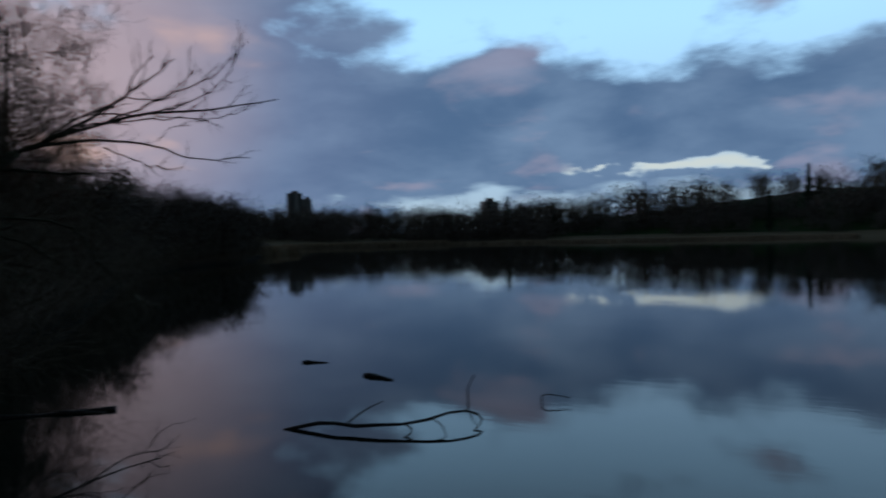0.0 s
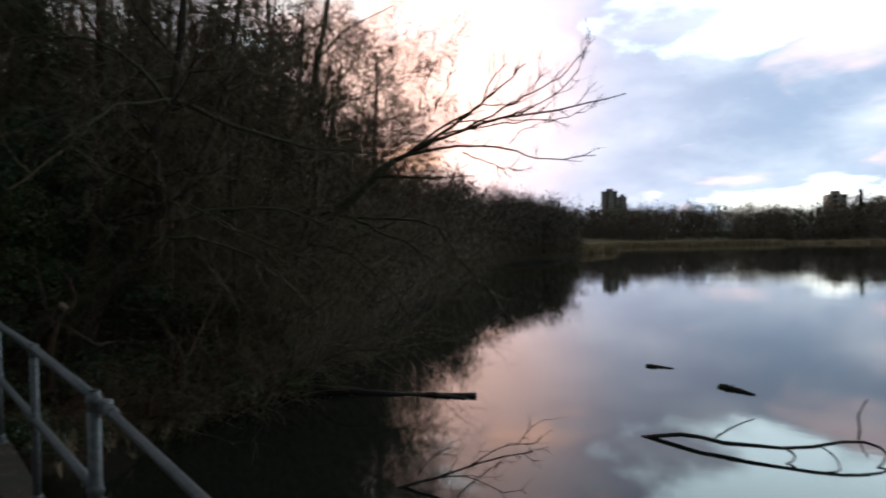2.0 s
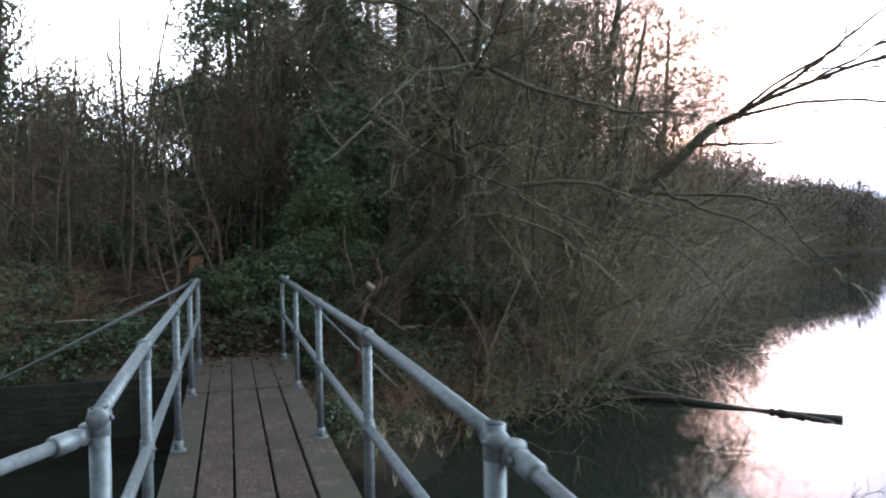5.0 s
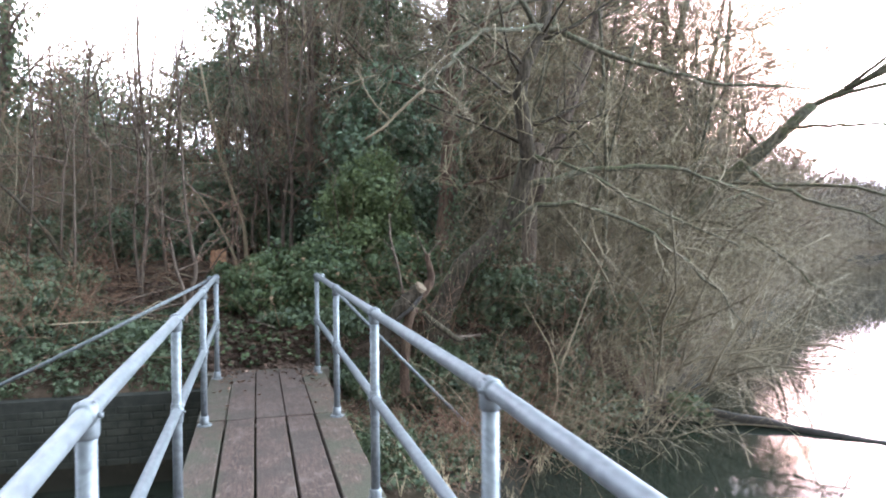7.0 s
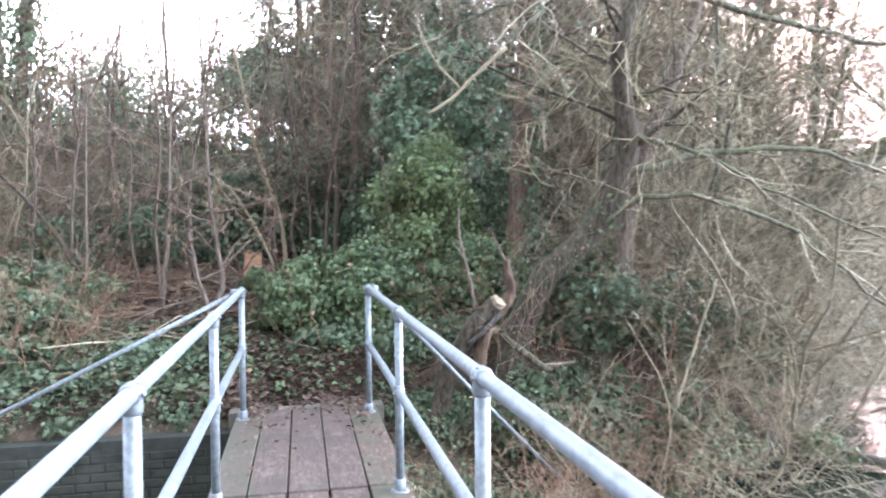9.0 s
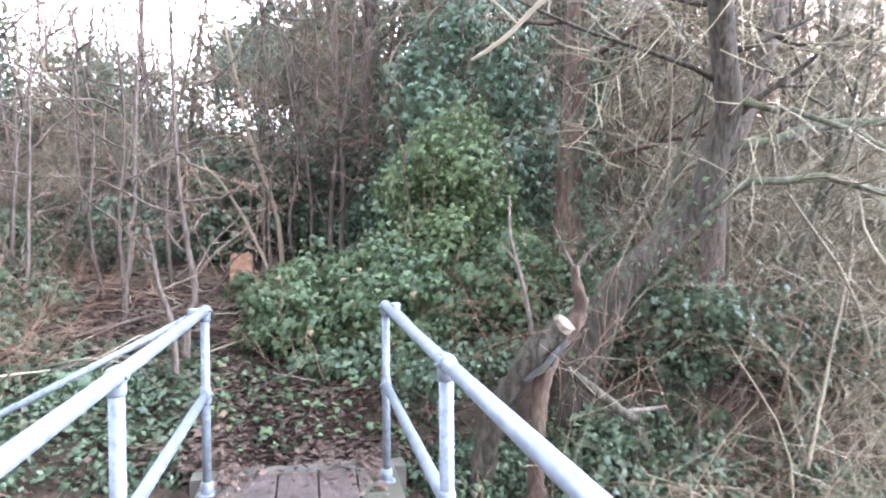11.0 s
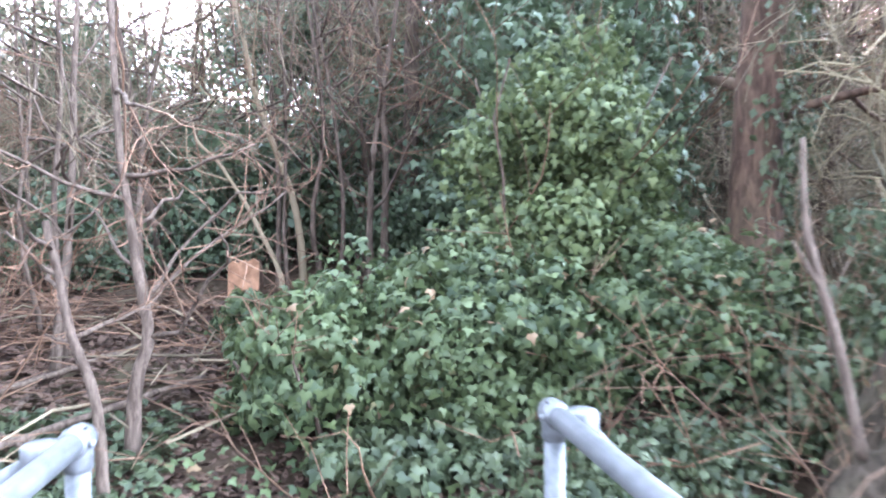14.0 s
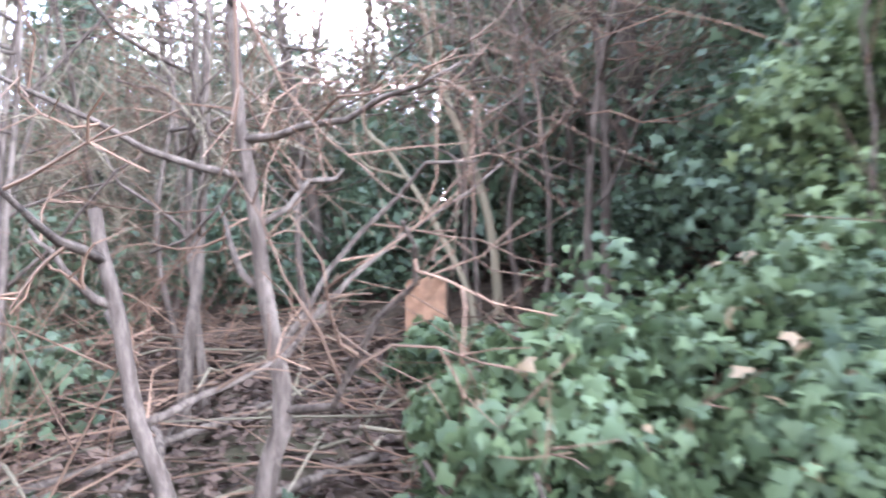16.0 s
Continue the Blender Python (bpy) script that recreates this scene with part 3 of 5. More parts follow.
# ---------------------------------------------------------------- plants
def grow(geo, twig, start, direction, length, radius, depth, rng, up=0.05, wander=0.36, kids=4, spread=0.8, sides=6, shrink=0.62, tips=None, min_r=0.0035):
    """One limb with its side shoots; the thin ones go to twig."""
    d = np.array(direction, float)
    d /= np.linalg.norm(d)
    n = 7 if depth > 1 else (5 if depth == 1 else 3)
    pts, step = [np.array(start, float)], length / (n - 1)
    for _ in range(n - 1):
        d = d + rng.normal(0, wander / 2.2, 3) + np.array([0, 0, up])
        d /= np.linalg.norm(d)
        pts.append(pts[-1] + d * step)
    pts = np.array(pts)
    rad = radius * np.linspace(1, 0.38 if depth > 0 else 0.25, n)
    (geo if radius > 0.012 else twig).tube(pts, np.maximum(rad, min_r * 0.6), sides if radius > 0.03 else (4 if radius > 0.012 else 3), cap=radius > 0.012)
    if tips is not None and depth <= 1:
        tips.append(pts[-1])
    if depth <= 0:
        return
    for k in range(kids):
        u = rng.uniform(0.25, 0.98)
        i = min(int(u * (n - 1)), n - 2)
        p = pts[i] + (pts[i + 1] - pts[i]) * (u * (n - 1) - i)
        dd = pts[i + 1] - pts[i]
        dd /= np.linalg.norm(dd)
        side = rng.normal(0, 1, 3)
        side -= dd * (side @ dd)
        side /= np.linalg.norm(side)
        nd = dd * (1 - 0.45 * spread) + side * spread
        grow(geo, twig, p, nd, length * shrink * rng.uniform(0.65, 1.1), max(radius * (1 - 0.6 * u) * 0.6, min_r), depth - 1, rng, up, wander, kids, spread, sides, shrink, tips, min_r)


def make_tree(trunk_pts, r0, r1, seed, limbs=9, limb_len=2.4, depth=3, kids=5, first=0.35, up=0.06, mat=None, twig_mat=None, label="", spread=0.8,
              category="tree", min_r=0.0035, wander=0.36, bias=(0, 0, 0)):
    """A bare tree: tapered trunk, limbs and a haze of twigs."""
    rng = np.random.default_rng(seed)
    mat, twig_mat = mat or M_BARK, twig_mat or M_TWIG
    root = new("tree" if category == "tree" else category.replace(" ", "_"))
    root.location = trunk_pts[0]
    base = np.array(trunk_pts[0], float)
    line = curve_through(np.array(trunk_pts, float) - base, 14)
    line[1:-1] += rng.normal(0, r0 * 0.12, line[1:-1].shape)
    line[0][2] -= 0.25
    rad = np.linspace(r0, r1, 14)
    rad[0] *= 1.35
    rad[1] *= 1.1
    g = Geo()
    g.tube(line, rad, 10)
    piece("trunk", g, mat, root)
    tw = Geo()
    for k in range(limbs):
        u = first + (1 - first) * (k + rng.uniform(0, 1)) / limbs
        i = min(int(u * 13), 12)
        p = line[i] + (line[i + 1] - line[i]) * (u * 13 - i)
        az = rng.uniform(0, 2 * math.pi)
        d = np.array([math.cos(az), math.sin(az), rng.uniform(0.15, 0.9)]) + np.array(bias)
        lg = Geo()
        r = (r0 + (r1 - r0) * u) * rng.uniform(0.22, 0.42)
        grow(lg, tw, p, d, limb_len * rng.uniform(0.6, 1.15) * (1.15 - 0.5 * u), max(r, 0.013), depth, rng, up, wander, kids, spread, 5, 0.6, None, min_r)
        if lg.v:
            piece("limb", lg, mat, root)
    if tw.v:
        piece("twig_spray", tw, twig_mat, root, "", "stuff")
    return tagged(root, label, category)


def ivy_on(root, pts, radius, n, seed, mat=None, size=0.055, side=None):
    """Ivy leaves that climb a trunk; side leans them to one flank."""
    rng = np.random.default_rng(seed)
    base = np.array(root.location)
    line = curve_through(np.array(pts, float) - base, 30)
    u = rng.uniform(0, 29, n)
    i = np.minimum(u.astype(int), 28)
    p = line[i] + (line[i + 1] - line[i]) * (u - i)[:, None]
    a = rng.uniform(0, 2 * math.pi, n)
    if side is not None:
        a = np.radians(side) + rng.normal(0, 0.8, n)
    o = np.stack([np.cos(a), np.sin(a), np.zeros(n)], -1)
    lump = 0.6 + 0.8 * (0.5 + 0.5 * np.sin(u * 1.7 + 3 * np.cos(a * 2 + u * 0.6)))
    p = p + o * (radius * lump * rng.uniform(0.75, 1.5, n))[:, None] + rng.normal(0, 0.02, (n, 3))
    g = Geo()
    g.leaves(p, o + np.array([0, 0, 0.25]), size * rng.uniform(0.6, 1.3, n), "oval", 0.5, rng)
    piece("ivy", g, mat or M_IVY_DARK, root, "dark ivy climbing the trunk", "stuff")


def clump_points(rng, centre, half, n, clumps, lump=0.33):
    """Leaf places on the outside of many small clumps that together fill a bushy volume."""
    c = rng.normal(0, 1, (clumps, 3))
    c /= np.linalg.norm(c, axis=1)[:, None]
    c *= rng.uniform(0.45, 1.0, (clumps, 1))
    c[:, 2] = np.abs(c[:, 2]) * 1.0 - 0.25
    c = c * np.array(half) * 0.8
    r = lump * np.min(half) * rng.uniform(0.6, 1.4, clumps)
    k = rng.integers(0, clumps, n)
    d = rng.normal(0, 1, (n, 3))
    d[:, 2] = d[:, 2] * 0.8 + 0.25
    d /= np.linalg.norm(d, axis=1)[:, None]
    p = c[k] + d * (r[k] * rng.uniform(0.55, 1.1, n))[:, None]
    return p + np.array(centre), d


def make_bush(name, at, half, n, seed, mat, size, label, clumps=40, shape="ivy", stems=12, droop=0.3, lump=0.33, category="bush"):
    rng = np.random.default_rng(seed)
    root = new(name)
    root.location = at
    p, d = clump_points(rng, (0, 0, half[2] * 0.35), half, n, clumps, lump)
    keep = p[:, 2] > -0.1
    g = Geo()
    g.leaves(p[keep], d[keep], size * rng.uniform(0.55, 1.25, keep.sum()), shape, droop, rng)
    piece("foliage", g, mat, root, "", "stuff")
    s, t = Geo(), Geo()
    for k in range(stems):
        a = rng.uniform(0, 6.28)
        st = np.array([math.cos(a) * half[0] * 0.25, math.sin(a) * half[1] * 0.25, -0.15])
        grow(s, t, st, (math.cos(a) * 0.8 * half[0], math.sin(a) * 0.8 * half[1], half[2]), max(half) * 0.9, 0.016, 2, rng, 0.03, 0.3, 3, 0.7)
    if s.v:
        piece("main_stem", s, M_BARK, root)
    if t.v:
        piece("twig_spray", t, M_TWIG_RED, root, "", "stuff")
    return tagged(root, label, category)


def make_thicket(at, half, seed, n=40, length=1.6, mat=None, label="", droop=0.0, r=0.006, lean=(0, 0, 0), category="shrub", depth=2, kids=4):
    """A tangle of thin bare stems that rise from one patch of ground."""
    rng = np.random.default_rng(seed)
    root = new("shrub" if category == "shrub" else category)
    root.location = at
    s, t = Geo(), Geo()
    for k in range(n):
        a = rng.uniform(0, 6.28)
        q = math.sqrt(rng.uniform(0, 1))
        st = (math.cos(a) * half[0] * q, math.sin(a) * half[1] * q, -0.1)
        d = np.array([math.cos(a) * 0.45, math.sin(a) * 0.45, rng.uniform(0.5, 1.3)]) + np.array(lean)
        grow(s, t, st, d, length * rng.uniform(0.5, 1.2), r * rng.uniform(0.6, 1.8), depth, rng, -droop, 0.35, kids, 0.75, 5, 0.58, None, 0.0028)
    if s.v:
        piece("main_stem", s, mat or M_TWIG, root)
    if t.v:
        piece("twig_spray", t, mat or M_TWIG, root, "", "stuff")
    return tagged(root, label, category)


def at_ground(x, y, dz=0.0):
    return (x, y, ground_at(x, y) + dz)


# trees at the bridge end
gA = at_ground(-10.35, 2.60)
A_PTS = (gA, (-10.42, 2.62, 1.6), (-10.45, 2.70, 3.2), (-10.6, 2.85, 6.0), (-10.7, 2.8, 9.5))
tree_a = make_tree(A_PTS, 0.195, 0.06, 11, 12, 2.6, 3, 5, 0.30, 0.05, M_BARK_RED, None, "straight reddish-brown trunk with dark ivy up one flank")
ivy_on(tree_a, A_PTS[:4], 0.17, 2600, 5, M_IVY_DARK, 0.06, 60)

B_PTS = (at_ground(-8.95, 1.85), (-8.9, 2.2, 0.85), (-8.8, 2.69, 1.31), (-8.75, 3.12, 1.85), (-8.72, 3.19, 2.3), (-8.6, 3.1, 2.9), (-8.5, 3.05, 3.45), (-8.6, 3.3, 3.85), (-8.7, 3.5, 4.4), (-8.8, 3.8, 7.5))
tree_b = make_tree(B_PTS, 0.15, 0.05, 21, 12, 2.5, 3, 5, 0.42, 0.05, M_BARK_MOSS, None, "mossy dark trunk leaning over the bank then turning upright")


def limb_b(points, r0, r1, seed, shoots=9, length=0.7):
    """A long arching limb of the leaning tree with its side shoots."""
    rng = np.random.default_rng(seed)
    base = np.array(B_PTS[0], float)
    stem = curve_through(B_PTS, 60)
    root_at = stem[np.argmin(np.linalg.norm(stem - np.array(points[0]), axis=1))]
    k = np.linspace(1, 0, len(points))[:, None]
    line = curve_through(np.array(points) + k * (root_at - np.array(points[0])) - base, 16)
    line[1:-1] += rng.normal(0, 0.02, line[1:-1].shape)
    g, t = Geo(), Geo()
    g.tube(line, np.linspace(r0, r1, 16), 7)
    for k in range(shoots):
        i = int(rng.integers(3, 15))
        d = line[i] - line[i - 1]
        d = d / np.linalg.norm(d) + rng.normal(0, 0.6, 3)
        grow(g, t, line[i], d, length * rng.uniform(0.5, 1.3), 0.012, 2, rng, -0.02, 0.5, 3, 0.6)
    # mossy bark in a lighter tone than the trunk, to lift the backlit limb
    limb = piece("limb", g, M_BARK_GREEN, tree_b)
    if t.v:
        piece("twig_spray", t, M_TWIG, limb, "", "stuff")


limb_b(((-9.27, 3.5, 2.05), (-8.9, 4.4, 2.3), (-8.6, 5.4, 2.28), (-8.3, 6.6, 1.9)), 0.05, 0.012, 401, 12)
limb_b(((-8.65, 3.4, 4.2), (-8.6, 3.7, 4.09), (-8.5, 4.32, 3.78), (-8.4, 5.07, 3.58), (-8.3, 5.83, 3.46), (-8.2, 7.09, 3.4)), 0.05, 0.012, 402, 12)
limb_b(((-9.1, 2.9, 1.6), (-8.5, 3.3, 1.9), (-8.0, 4.0, 1.7), (-7.6, 4.8, 1.1), (-7.4, 5.4, 0.4)), 0.035, 0.008, 403, 12)
limb_b(((-9.2, 3.75, 3.6), (-8.6, 2.9, 4.3), (-8.3, 1.9, 4.6), (-8.3, 1.0, 4.5)), 0.04, 0.010, 404, 12)
limb_b(((-9.25, 3.9, 4.6), (-9.0, 3.0, 4.2), (-8.9, 2.0, 3.7), (-9.0, 1.0, 3.3)), 0.035, 0.008, 405, 12)
limb_b(((-9.25, 3.7, 2.7), (-8.8, 3.9, 2.5), (-8.1, 4.6, 1.9), (-7.7, 5.6, 1.3)), 0.03, 0.008, 406, 10)
limb_b(((-9.2, 3.75, 4.1), (-8.4, 2.6, 3.75), (-7.95, 2.05, 3.35), (-7.79, 1.66, 3.04)), 0.03, 0.018, 407, 5)
B2 = Geo()
_b = np.array(B_PTS[0])
B2.tube(curve_through([np.array(p) - _b for p in ((-9.34, 3.42, -0.35), (-9.30, 3.46, 0.9), (-9.27, 3.5, 2.1), (-9.28, 3.62, 2.7))], 10), np.linspace(0.115, 0.085, 10), 10)
B3 = Geo()
B3.tube(curve_through([np.array(p) - _b for p in ((-9.27, 3.5, 1.9), (-9.45, 4.1, 3.1), (-9.65, 4.7, 4.6), (-9.9, 5.3, 7.5))], 12), np.linspace(0.105, 0.05, 12), 10)
piece("third_trunk", B3, M_BARK, tree_b)
piece("second_trunk", B2, M_BARK, tree_b)
ivy_on(tree_b, B_PTS[:4], 0.12, 500, 6, M_IVY, 0.05)

D_PTS = (at_ground(-12.7, 5.6), (-12.6, 6.3, 1.7), (-12.6, 7.1, 3.24), (-12.7, 7.8, 4.65), (-12.6, 8.2, 5.9), (-12.4, 8.6, 8.5))
tree_d = make_tree(D_PTS, 0.15, 0.05, 31, 24, 3.0, 3, 6, 0.34, 0.02, M_BARK_GREEN, M_TWIG_RED, "slanting waterside tree with yellow-green moss and a twiggy crown")

# leaning tree whose limb reaches far over the water
C_PTS = (at_ground(-10.9, 5.1), (-10.6, 5.9, 1.05), (-10.4, 6.75, 1.80), (-10.0, 7.35, 2.45), (-9.6, 7.9, 3.08), (-9.53, 8.39, 3.48))
tree_c = make_tree(C_PTS, 0.15, 0.085, 41, 7, 1.6, 2, 4, 0.25, 0.02, M_BARK_GREEN, None, "bare leaning tree with a long limb reaching over the lake", bias=(0.3, 0, -0.3))
_c = np.array(C_PTS[0])


def limb_c(points, r0, r1, seed, shoots=9, length=0.7):
    rng = np.random.default_rng(seed)
    line = curve_through([np.array(p) - _c for p in points], 16)
    line[1:-1] += rng.normal(0, 0.018, line[1:-1].shape)
    g, t = Geo(), Geo()
    g.tube(line, np.linspace(r0, r1, 16) * 0.72, 7)
    for k in range(shoots):
        i = int(rng.integers(4, 15))
        d = line[i] - line[i - 1]
        d = d / np.linalg.norm(d) + rng.normal(0, 0.55, 3) + np.array([0, 0, 0.25])
        grow(g, t, line[i], d, length * rng.uniform(0.4, 1.2), max(r1, 0.012), 1, rng, 0.06, 0.3, 3, 0.6)
    # the lighter bark colour also stands for haze over these backlit limbs
    limb = piece("limb", g, M_BARK_GREEN, tree_c)
    if t.v:
        piece("twig_spray", t, M_TWIG, limb, "", "stuff")


limb_c(((-9.53, 8.39, 3.48), (-8.7, 8.9, 3.85), (-7.6, 9.6, 4.2), (-6.4, 10.3, 4.3), (-5.3, 10.95, 4.5)), 0.07, 0.014, 1, 10)
limb_c(((-9.0, 8.7, 3.72), (-8.2, 9.2, 4.25), (-7.6, 9.6, 4.75), (-7.0, 9.95, 5.3)), 0.06, 0.016, 2, 8)
limb_c(((-9.3, 8.5, 3.55), (-8.4, 9.1, 3.72), (-7.5, 9.7, 3.62), (-6.9, 10.2, 3.35), (-6.0, 10.9, 3.38)), 0.05, 0.012, 3, 7, 0.5)
limb_c(((-8.2, 9.2, 4.0), (-7.3, 9.9, 4.55), (-6.5, 10.4, 5.0), (-5.9, 10.8, 5.7)), 0.035, 0.010, 4, 8, 0.5)


def fan(points, r0, r1, seed, shoots=6, length=0.45):
    """A branch of the limb's fan, drawn in the upright plane of the fan: along it and up, in metres."""
    limb_c([(-9.53 + 0.8556 * u, 8.39 + 0.5177 * u, 3.48 + v + 0.055 * u) for u, v in points], r0, r1, seed, shoots, length)


fan(((0.45, 0.18), (1.15, 0.6), (2.05, 0.98), (2.25, 1.45), (2.6, 1.73)), 0.045, 0.012, 11, 8)
fan(((1.5, 0.65), (2.6, 0.63), (3.65, 0.98), (4.15, 1.6), (4.2, 2.35)), 0.026, 0.007, 12, 9)
fan(((1.15, 0.43), (2.5, 0.5), (3.65, 0.43), (4.4, 0.6)), 0.026, 0.008, 13, 7)
fan(((0.95, 0.9), (1.25, 1.45), (1.4, 1.9), (1.2, 2.2)), 0.018, 0.005, 14, 6)
fan(((0.6, 0.3), (0.15, 0.85), (-0.2, 0.9), (-0.3, 0.4)), 0.02, 0.006, 15, 5)
fan(((2.6, 0.05), (2.85, 0.3), (3.35, 0.43), (3.6, 0.55)), 0.014, 0.005, 16, 5)
fan(((1.6, 0.0), (2.3, -0.35), (2.8, -0.5)), 0.024, 0.006, 17, 6)
fan(((0.9, 0.75), (0.75, 1.4), (0.95, 1.9)), 0.014, 0.005, 18, 5)
fan(((2.0, 0.6), (2.9, 1.0), (3.3, 1.35)), 0.016, 0.005, 19, 6)
limb_c(((-9.58, 7.95, 3.12), (-8.9, 8.25, 3.08), (-8.2, 8.6, 3.02), (-7.5, 8.95, 3.0)), 0.045, 0.012, 5, 6)
limb_c(((-9.9, 7.45, 2.55), (-9.0, 7.0, 2.22), (-8.15, 7.03, 1.91), (-7.39, 7.19, 1.66), (-6.8, 7.5, 1.2)), 0.050, 0.010, 6, 9)
limb_c(((-10.1, 7.2, 2.3), (-9.2, 8.0, 2.2), (-8.5, 8.7, 2.05), (-7.9, 8.85, 1.33), (-6.9, 9.0, 0.5)), 0.048, 0.010, 7, 9)
limb_c(((-10.4, 6.7, 1.75), (-9.7, 7.2, 1.5), (-9.0, 7.7, 0.9), (-8.4, 8.0, 0.1)), 0.040, 0.010, 8, 8)

# ivy mound straight ahead of the bridge
rng = np.random.default_rng(8)


def mound(name, centre, half, n, seed, mat, size, label, clumps=90, lump=0.30):
    return make_bush(name, centre, half, n, seed, mat, size, label, clumps, "ivy", 5, 0.45, lump)


mound("ivy_bush", at_ground(-10.35, 0.55), (0.95, 1.15, 0.86), 17000, 81, M_IVY, 0.058, "dense glossy ivy bush heaped at the end of the bridge", 80)
mound("ivy_bush", at_ground(-10.0, 1.95), (0.75, 0.75, 0.85), 11000, 82, M_IVY, 0.056, "dense glossy ivy bush beside the leaning trunk")
mound("ivy_bush", at_ground(-10.1, -0.12), (0.50, 0.50, 0.80), 8000, 83, M_IVY, 0.062, "ivy bush with a flat crest spilling towards the clearing", 46)
mound("ivy_bush", at_ground(-11.45, -0.50), (0.42, 0.42, 0.34), 3200, 186, M_IVY, 0.062, "low ivy heaped against the broken stump", 34)
mound("ivy_bush", at_ground(-9.9, 1.1), (0.50, 0.75, 0.84), 8500, 185, M_IVY, 0.060, "glossy ivy bush bulging over a dark hollow", 50)
mound("laurel_bush", at_ground(-10.9, 1.55), (0.85, 0.95, 2.3), 17000, 84, M_LAUREL, 0.058, "tall yellow-green evergreen bush behind the ivy", 90)
mound("ivy_bush", at_ground(-9.62, 0.55), (0.42, 0.95, 0.26), 2200, 184, M_IVY_DARK, 0.072, "low ivy on the slope at the foot of the bush")
mound("laurel_bush", at_ground(-12.2, 2.0), (1.2, 1.4, 3.6), 12000, 85, M_HOLLY, 0.085, "tall dark evergreen shrub under the trees", 100)
mound("ivy_bush", at_ground(-11.0, -2.9), (0.6, 0.9, 0.62), 6000, 86, M_IVY_DARK, 0.07, "low dark ivy bush on the bank above the brick wall")
mound("ivy_bush", at_ground(-9.5, -3.1), (0.6, 0.8, 0.30), 3500, 87, M_IVY_DARK, 0.06, "creeping ivy patch along the brick wall")

mound("ivy_bush", at_ground(-9.4, -1.5), (0.4, 0.5, 0.26), 2200, 88, M_IVY_DARK, 0.06, "creeping ivy patch beside the bridge end")
mound("ivy_bush", at_ground(-10.2, -5.2), (0.9, 1.0, 0.5), 4000, 89, M_IVY_DARK, 0.065, "low dark ivy bush above the brick wall")
mound("ivy_bush", at_ground(-9.15, -4.6), (0.4, 1.1, 0.3), 3000, 90, M_IVY, 0.055, "ivy hanging over the top of the brick wall")

mound("ivy_bush", at_ground(-10.1, -2.7), (0.55, 0.6, 0.55), 3600, 411, M_IVY_DARK, 0.062, "ivy bush on the bank above the brick wall", 40)
mound("ivy_bush", at_ground(-10.7, -3.8), (0.7, 0.8, 0.72), 4600, 412, M_IVY, 0.062, "glossy ivy bush on the bank above the brick wall", 44)
mound("ivy_bush", at_ground(-9.6, -3.7), (0.5, 0.7, 0.42), 3000, 413, M_IVY_DARK, 0.06, "ivy bush on the bank above the brick wall", 36)
mound("ivy_bush", at_ground(-11.7, -4.8), (0.8, 0.8, 0.8), 4200, 414, M_IVY_DARK, 0.07, "dark ivy bush under the low wood", 44)
for k, (y, s) in enumerate(((-1.1, 0.3), (-1.9, 0.35), (-2.7, 0.3), (-3.6, 0.4), (-4.6, 0.35), (-5.7, 0.4))):
    make_bush("ivy_mat", (-8.55, y, -0.16), (0.26, 0.5, 0.14 + 0.1 * s), 1500, 500 + k, M_IVY_DARK, 0.05, "ivy mat creeping over the edge of the brick wall", 26, "oval", 0, 0.5, 0.55, "ivy")

# background wood
rng = np.random.default_rng(12)
wood_a = make_tree(((0, 0, 0), (0.1, 0, 2.5), (0.0, 0.15, 5.5), (0.2, 0.1, 9.0)), 0.10, 0.025, 51, 16, 2.4, 3, 4, 0.10, 0.05, M_BARK, M_TWIG, "bare slender woodland tree", 0.7, "tree", 0.0065)
wood_b = make_tree(((0, 0, 0), (0.15, 0.1, 2.0), (0.45, 0.0, 4.2), (0.6, -0.1, 7.5)), 0.065, 0.018, 52, 16, 2.2, 3, 4, 0.08, 0.05, M_BARK, M_TWIG, "bare slender woodland tree", 0.7, "tree", 0.0065)
sap_a = make_tree(((0, 0, 0), (0.05, 0.02, 1.3), (0.0, 0.06, 2.8), (0.12, 0.0, 4.6)), 0.035, 0.010, 53, 11, 1.2, 2, 4, 0.2, 0.06, M_BARK, M_TWIG, "thin bare sapling in the undergrowth", 0.7, "sapling", 0.003, 0.55)
sap_b = make_tree(((0, 0, 0), (-0.1, 0.1, 1.1), (-0.35, 0.1, 2.4), (-0.5, 0.2, 4.0)), 0.03, 0.008, 54, 10, 1.1, 2, 4, 0.2, 0.06, M_BARK, M_TWIG_RED, "thin bare sapling in the undergrowth", 0.7, "sapling", 0.003, 0.55)
holly = make_bush("holly_bush", (0, 0, 0), (1.3, 1.3, 2.4), 4200, 55, M_HOLLY, 0.12, "dark evergreen holly filling the understorey", 70, "flat", 6)
twig_bush = make_thicket((0, 0, 0), (0.8, 0.8), 56, 24, 2.6, M_TWIG, "tangled bare twiggy shrub", 0.02, 0.013, (0.15, 0, 0), "shrub", 2, 5)
pale_bush = make_thicket((0, 0, 0), (0.7, 0.7), 155, 26, 2.2, M_TWIG_PALE, "pale dry arching stems over the bank", 0.10, 0.008, (0.35, 0.1, 0), "shrub", 2, 4)
shore_bush = make_thicket((0, 0, 0), (1.3, 1.3), 156, 24, 2.8, M_TWIG, "brown bare willow scrub overhanging the water", 0.09, 0.011, (0, 0, 0), "shrub", 2, 4)
